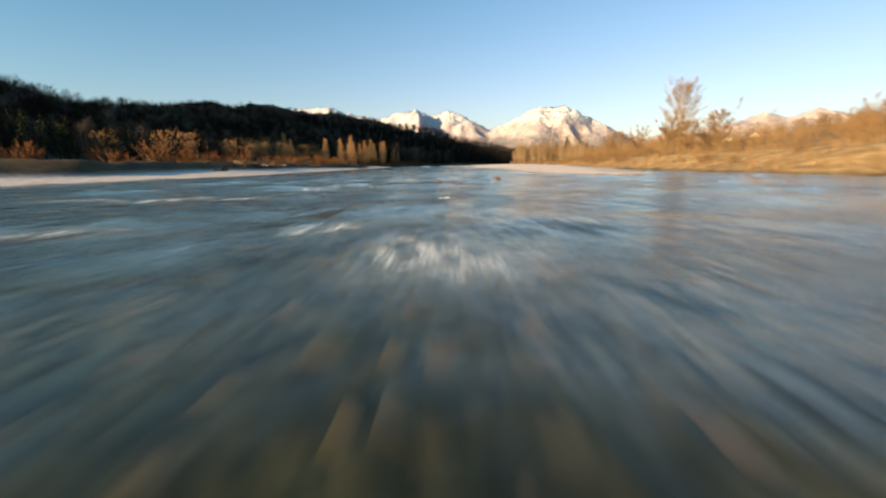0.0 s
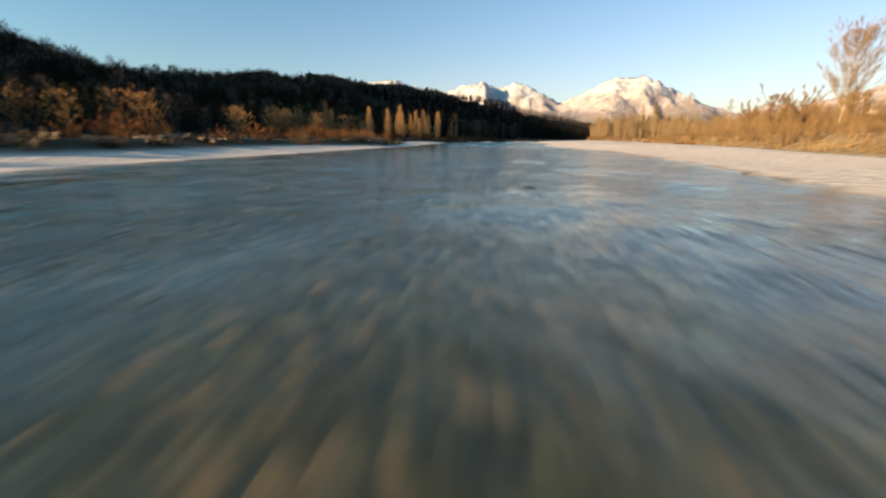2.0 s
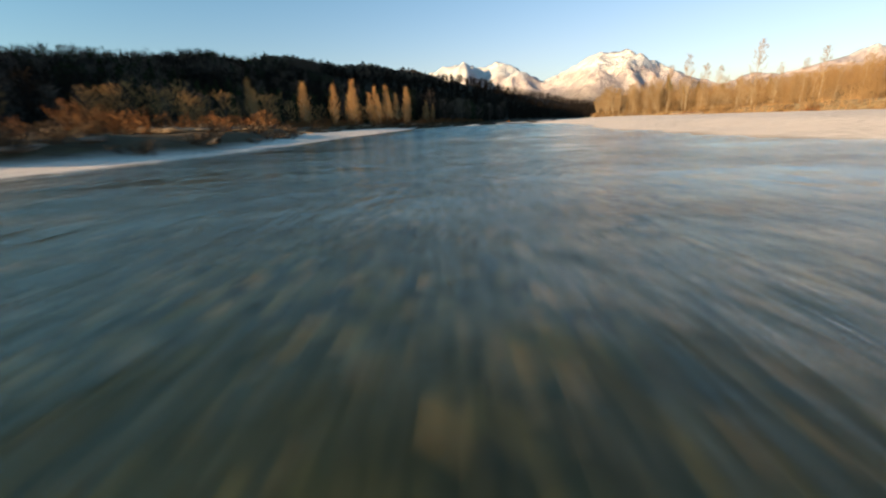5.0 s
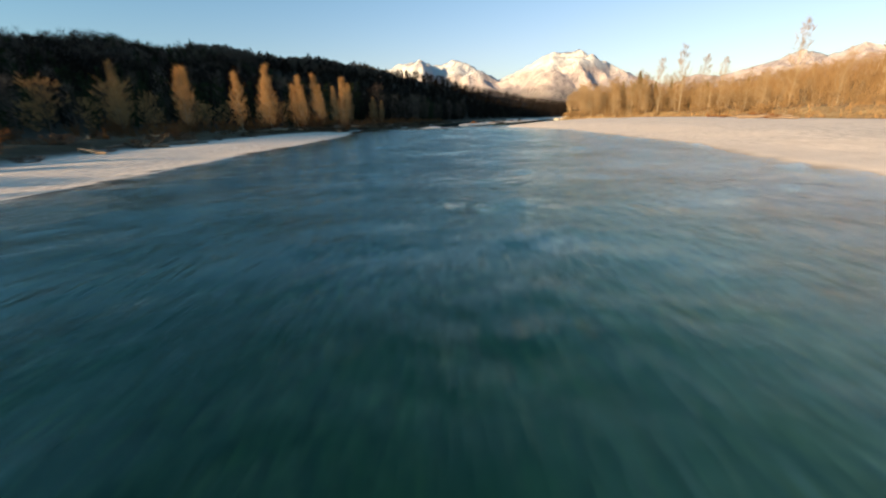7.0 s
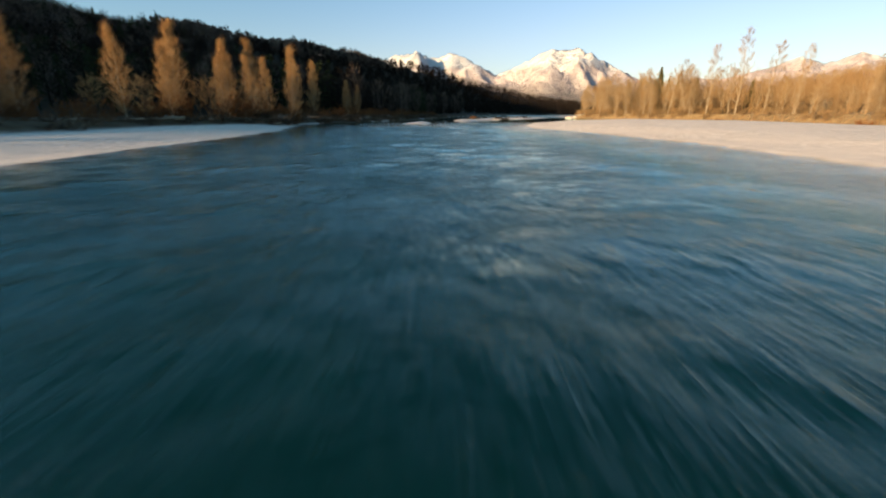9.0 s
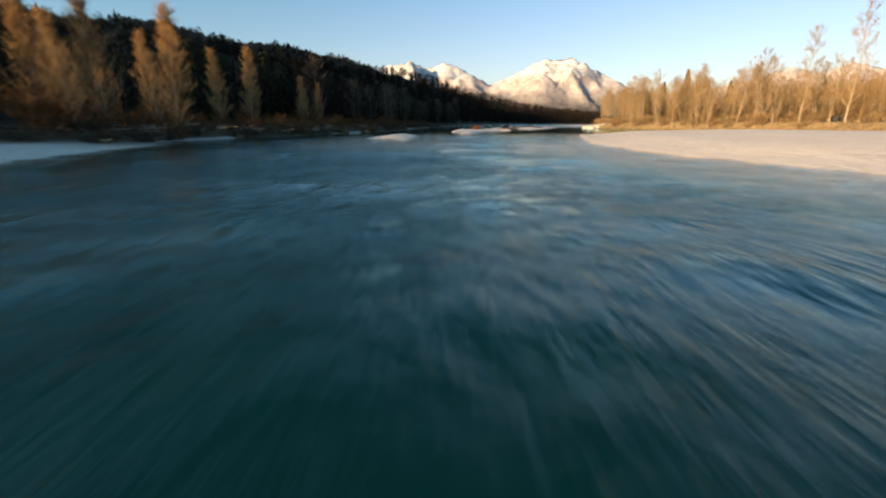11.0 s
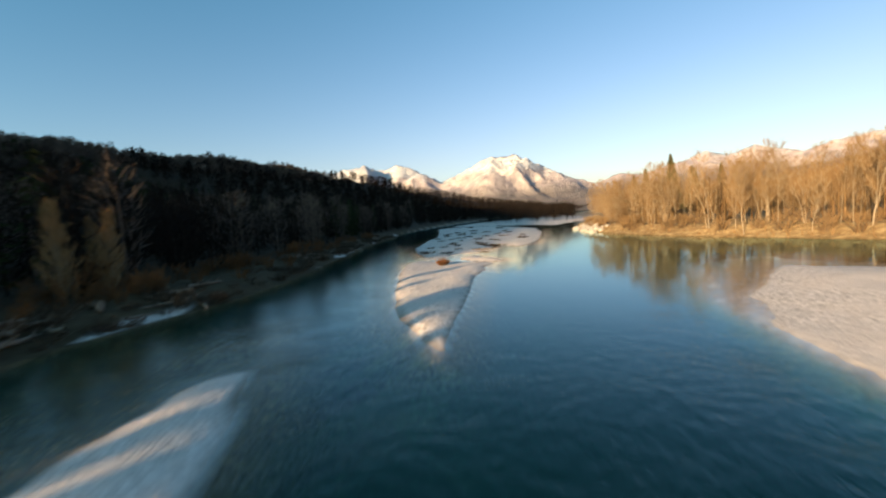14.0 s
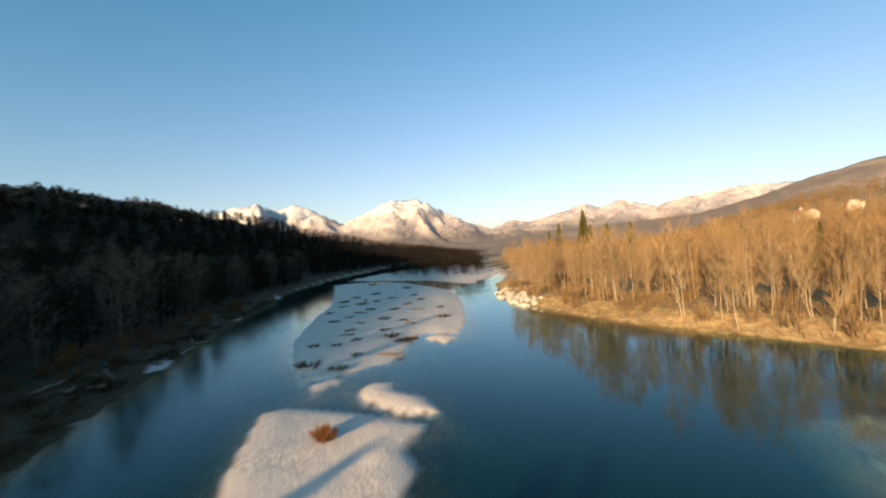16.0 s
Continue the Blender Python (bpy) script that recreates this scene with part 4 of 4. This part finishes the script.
# ---------------------------------------------------------------- stones, driftwood, brush
def boulder(seed, flat=0.7):
    bm = bmesh.new()
    bmesh.ops.create_icosphere(bm, subdivisions=2, radius=0.5)
    for v in bm.verts:
        n = noise.noise(v.co * 2.1 + Vector((seed * 3.1, 0, 0)))
        v.co *= 1 + 0.38 * n + 0.15 * noise.noise(v.co * 5 + Vector((0, seed, 0)))
        v.co.z *= flat
    for k in range(4):
        d = Vector((random.Random(seed + k).uniform(-1, 1), random.Random(seed * 2 + k).uniform(-1, 1), random.Random(seed * 3 + k).uniform(-0.2, 1))).normalized()
        bmesh.ops.bisect_plane(bm, geom=bm.verts[:] + bm.edges[:] + bm.faces[:], plane_co=d * 0.42, plane_no=d, clear_outer=False)
        for v in bm.verts:
            over = v.co.dot(d) - 0.40
            if over > 0:
                v.co -= d * over * 0.85
    return bm


def stones(name, seeds, mat, label, group, spots, rng, sink=0.3):
    made = []
    for s in seeds:
        me = bpy.data.meshes.new(name)
        bm = boulder(s)
        bm.to_mesh(me)
        bm.free()
        me.materials.append(mat)
        made.append(me)
    for n, (x, y, z, s) in enumerate(spots):
        ob = tagged(new(name, made[n % len(made)]), label, "rock", group)
        ob.matrix_basis = Matrix.Translation((x, y, z + s * (0.35 - sink))) @ Euler((rng.uniform(-.4, .4), rng.uniform(-.4, .4), rng.uniform(0, 6.3))).to_matrix().to_4x4() @ Matrix.Diagonal((s * rng.uniform(0.8, 1.3), s, s * rng.uniform(0.75, 1.1), 1))


spots = []
for n in range(90):
    y = rng.uniform(357, 392)
    x = float(along(BANK_R, y)) - 2.5 + 7 * rng.random() + (fbm(np.array([y * 0.4]), np.array([2.0]), 2, 1)[0] - 0.5) * 4
    spots.append((x, y, max(height(x, y), 0.0), rng.uniform(0.7, 1.9)))
stones("boulder", (1, 2, 3, 4, 5), LIMESTONE, "pale angular limestone boulder of the bank's rock armour", "rock armour", spots, rng, 0.22)
RIVER_STONES = [(5.0, 22.8, -0.05, 0.6), (17.5, 19.5, -0.04, 0.35), (15.2, 19.0, -0.04, 0.35), (20.0, 23.0, -0.04, 0.35), (1.9, 23.2, -0.05, 0.30), (2.9, 22.3, -0.17, 0.3), (13, 14, -0.30, 0.6), (12, 21, -0.28, 0.55)]
STREAM_ROCK = rock_material("wet_tawny_stone", (0.08, 0.05, 0.025), (0.22, 0.135, 0.065))
DARK_ROCK = rock_material("wet_dark_stone", (0.006, 0.006, 0.006), (0.018, 0.016, 0.015))
stones("sunken_stone", (7,), DARK_ROCK, "dark wet boulder just breaking the river surface", "", [(5.3, 46.9, -0.33, 0.8)], rng, 0.25)
stones("river_stone", (7, 8, 9), STREAM_ROCK, "wet tawny stone breaking the surface of the riffle", "stones in the riffle", RIVER_STONES, rng, 0.25)


def driftlog(seed, long, thick):
    """A stripped trunk with broken branch stubs."""
    rng = random.Random(seed)
    v, f = [], []
    pts = [Vector((long * (k / 6 - 0.5), rng.uniform(-1, 1) * long * 0.02, thick * 0.5 + rng.uniform(0, 0.4) * thick)) for k in range(7)]
    tube(v, f, pts, [thick * (1.3 - 0.12 * k) * 0.5 for k in range(7)], 7)
    for n in range(5):
        p = pts[1 + n % 5]
        e = p + Vector((rng.uniform(-.5, .5), rng.uniform(-1, 1), rng.uniform(0.1, 0.8))) * long * 0.16
        tube(v, f, [p, e], [thick * 0.22, thick * 0.06], 5)
    return v, f


logs = [mesh_of("driftwood_log", *driftlog(s, 4.5, 0.38), DRIFTWOOD, True) for s in (1, 2, 3, 4)]


def lay(me, name, label, category, group, spots, rng):
    for n, (x, y, s) in enumerate(spots):
        ob = tagged(new(name, me[n % len(me)]), label, category, group)
        ob.matrix_basis = Matrix.Translation((x, y, height(x, y) - 0.04)) @ Euler((0, rng.uniform(-.06, .06), rng.uniform(0, 6.3))).to_matrix().to_4x4() @ Matrix.Diagonal((s, s, s, 1))


spots = []
for n in range(105):
    y = rng.uniform(60, 420) if n < 65 else rng.uniform(226, 310)
    back = float(along(STRAND_L, y)) - 0.5
    spots.append((float(along(SHORE_L, y)) - back - rng.uniform(0, 8), y, rng.uniform(0.5, 1.3)))
spots += [(60.5, 192.6, 1.0), (55, 183, 1.3), (50.5, 175, 0.8), (47, 334, 0.9), (61, 400, 1.2), (66, 372, 0.8), (37.5, 334.5, 0.8), (52.5, 343, 0.9), (58, 355, 0.7), (45, 352, 0.6), (70, 402, 0.9), (54, 378, 0.7)]
lay(logs, "driftwood_log", "grey weathered driftwood log stranded on the gravel", "log", "driftwood", spots, rng)

brush = [grown("brush_heap", shrub(s, 0.5, 1.6, 46, 800, 0.022), DRIFTWOOD, TWIG_DRIFT, "low heap of dark flood brush on the gravel", "brush", "brush on the gravel islands") for s in (121, 122, 123)]
BRUSH = [(36.4, 335.5, 1.3), (39.6, 331.6, 1.0), (51.7, 341.9, 1.1), (66, 358, 1.2), (46, 368.5, 0.9), (46.6, 356, 0.8), (38.9, 346.7, 0.8), (41.8, 344.3, 0.7), (58.3, 394, 1.3), (56, 406, 1.4), (55.4, 364, 1.0),
         (57.4, 382, 1.1), (86.8, 435, 1.5), (45.3, 346.4, 0.8), (50.7, 345.7, 1.2), (82, 468, 1.6), (50, 372, 0.7), (62, 377, 1.0), (48, 384, 0.9), (70, 420, 1.3), (53, 393, 1.0), (62, 415, 1.2), (75, 392, 1.0),
         (43, 336, 0.7), (52, 352, 0.8), (58, 360, 0.7), (68, 384, 0.9), (64, 398, 1.0), (78, 405, 1.0), (50, 362, 0.6), (72, 372, 0.8)]
plant(brush, BRUSH, rng, 4)
russet = grown("island_bush", shrub(131, 1.0, 1.0, 60, 2600, 0.017), BARK_DARK, TWIG_RUST, "rust-brown dry bush on the tip of a gravel island", "bush")
russet.matrix_basis = stand(34.6, 311.6, 20, 1.15)

drift = [grown("drift_heap", shrub(s, 1.1, 2.0, 30, 340, 0.045), DRIFTWOOD, TWIG_DRIFT, "tangled heap of dark flood brush on the bank", "brush", "flood brush on the left bank") for s in (141, 142, 143)]
spots = []
for n in range(290):
    y = rng.uniform(50, 430) if n < 150 else rng.uniform(285, 430) if n < 210 else rng.uniform(232, 300)
    back = float(along(STRAND_L, y)) + 0.3
    spots.append((float(along(SHORE_L, y)) - back - 8 * rng.random() ** 1.8, y, rng.uniform(0.45, 1.15)))
plant(drift, spots, rng, 4)
bar_brush = [grown("bar_bush", shrub(s, 0.8, 1.2, 24, 500, 0.03), BARK_DARK, TWIG_RED, "low brown bush on the sunlit gravel bar", "bush", "bushes on the gravel bar") for s in (151, 152)]
plant(bar_brush, [(62, 193, 1.1), (57, 186, 1.3), (52, 178, 0.9), (66, 205, 0.9), (70, 214, 1.0), (40, 112, 0.8), (36, 100, 0.7), (46, 140, 0.9), (74, 246, 0.8)], rng, 4)


# ---------------------------------------------------------------- houses on the slope and in the far village
def box(cx, cy, cz, sx, sy, sz):
    bm = bmesh.new()
    bmesh.ops.create_cube(bm, size=1, matrix=Matrix.Translation((cx, cy, cz)) @ Matrix.Diagonal((sx, sy, sz, 1)))
    bmesh.ops.bevel(bm, geom=bm.edges[:], offset=0.03, segments=1, affect="EDGES")
    return bm


def gable(w, d, eave, top, over):
    """A pitched roof with thickness and eaves."""
    bm = bmesh.new()
    a, b = w / 2 + over, d / 2 + over
    drop = over * (top - eave) / (d / 2)
    ring = []
    for x in (-a, a):
        ring.append([bm.verts.new(p) for p in ((x, -b, eave - drop), (x, 0, top), (x, b, eave - drop), (x, b, eave - drop - 0.25), (x, 0, top - 0.25), (x, -b, eave - drop - 0.25))])
    for k in range(6):
        bm.faces.new((ring[0][k], ring[0][(k + 1) % 6], ring[1][(k + 1) % 6], ring[1][k]))
    bm.faces.new(ring[0][::-1])
    bm.faces.new(ring[1])
    return bm


def house(w, d, tall):
    root = new("house")
    part("wall", box(0, 0, tall / 2 - 0.5, w, d, tall + 1), PLASTER, root, "white plastered wall")
    bm = bmesh.new()
    for x in (-w / 2 + 0.1, w / 2 - 0.1):
        bm.faces.new([bm.verts.new(p) for p in ((x, -d / 2, tall), (x, d / 2, tall), (x, 0, tall + d * 0.26))])
    ext = bmesh.ops.extrude_face_region(bm, geom=bm.faces[:])
    bmesh.ops.translate(bm, verts=[e for e in ext["geom"] if isinstance(e, bmesh.types.BMVert)], vec=(0.08, 0, 0))
    part("gable_wall", bm, PLASTER, root, "white plastered gable")
    roof = part("roof", gable(w, d, tall, tall + d * 0.28, 0.6), TILE, root, "red-brown tiled roof")
    part("chimney", box(w * 0.2, d * 0.12, tall + d * 0.27, 0.8, 0.8, 1.6), PLASTER, roof)
    for side in (-1, 1):
        for k in range(int(w // 2.6)):
            for lev in range(int(tall // 2.7)):
                part("window", box(-w / 2 + 1.4 + k * 2.6, side * d / 2, 1.6 + lev * 2.7, 1.0, 0.12, 1.3), PANE, root, "dark window pane")
    part("door", box(w / 2, 0, 1.0, 0.12, 1.0, 2.1), DRIFTWOOD, root, "brown wooden door")
    return tagged(root, "white plastered house with a red-brown tiled roof", "house", "houses")


farm = house(18, 7, 3.0)
farm.matrix_basis = stand(352, 398, 25)
cottage = house(10, 8, 5.4)
cottage.matrix_basis = stand(330, 412, 60)
for n in range(12):
    az, dist = radians(rng.uniform(32, 39)), rng.uniform(1250, 1500)
    x, y = 30 + dist * math.sin(az), 280 + dist * math.cos(az)
    copy_thing(cottage if n % 2 else farm, stand(x, y, rng.uniform(0, 180), 1.0))


# ---------------------------------------------------------------- dry grass on the banks
def tufts(name, x, y, tall, mat, label, seed):
    r = random.Random(seed)
    z = lie(x, y)[0]
    v, f = [], []
    for px, py, pz in zip(x.tolist(), y.tolist(), z.tolist()):
        for k in range(5):
            p = Vector((px + r.uniform(-.3, .3), py + r.uniform(-.3, .3), pz - 0.03))
            q = p + Vector((r.uniform(-.35, .35), r.uniform(-.35, .35), 1)) * tall * r.uniform(0.5, 1.2)
            blade(v, f, p, q, 0.05, r)
    return tagged(new(name, mesh_of(name, v, f, mat)), label, "grass", kind="stuff")


x, y, r = scatter(20, 130, 20, 395, 1.3, 21)
right = x - along(BANK_R, y)
ok = (right > 0.6) & (right < 11) & (r.rand(len(x)) < np.exp(-np.maximum(right - 3, 0) / 6))
tufts("bank_grass", x[ok], y[ok], 0.75, TWIG_GOLD, "dry straw-coloured grass along the sunlit bank", 22)
x, y, r = scatter(-75, 40, 30, 430, 1.9, 23)
left = along(SHORE_L, y) - x
foot = np.interp(y, [0, 60, 230, 290, 340, 420], [46, 46, 42, 24, 12, 11])
ok = (left > foot * 0.6) & (left < foot + 4) & (fbm(x * 0.15, y * 0.15, 2, 2) > 0.42)
tufts("rough_grass", x[ok], y[ok], 0.6, STUBBLE, "rough brown dead grass behind the gravel", 24)
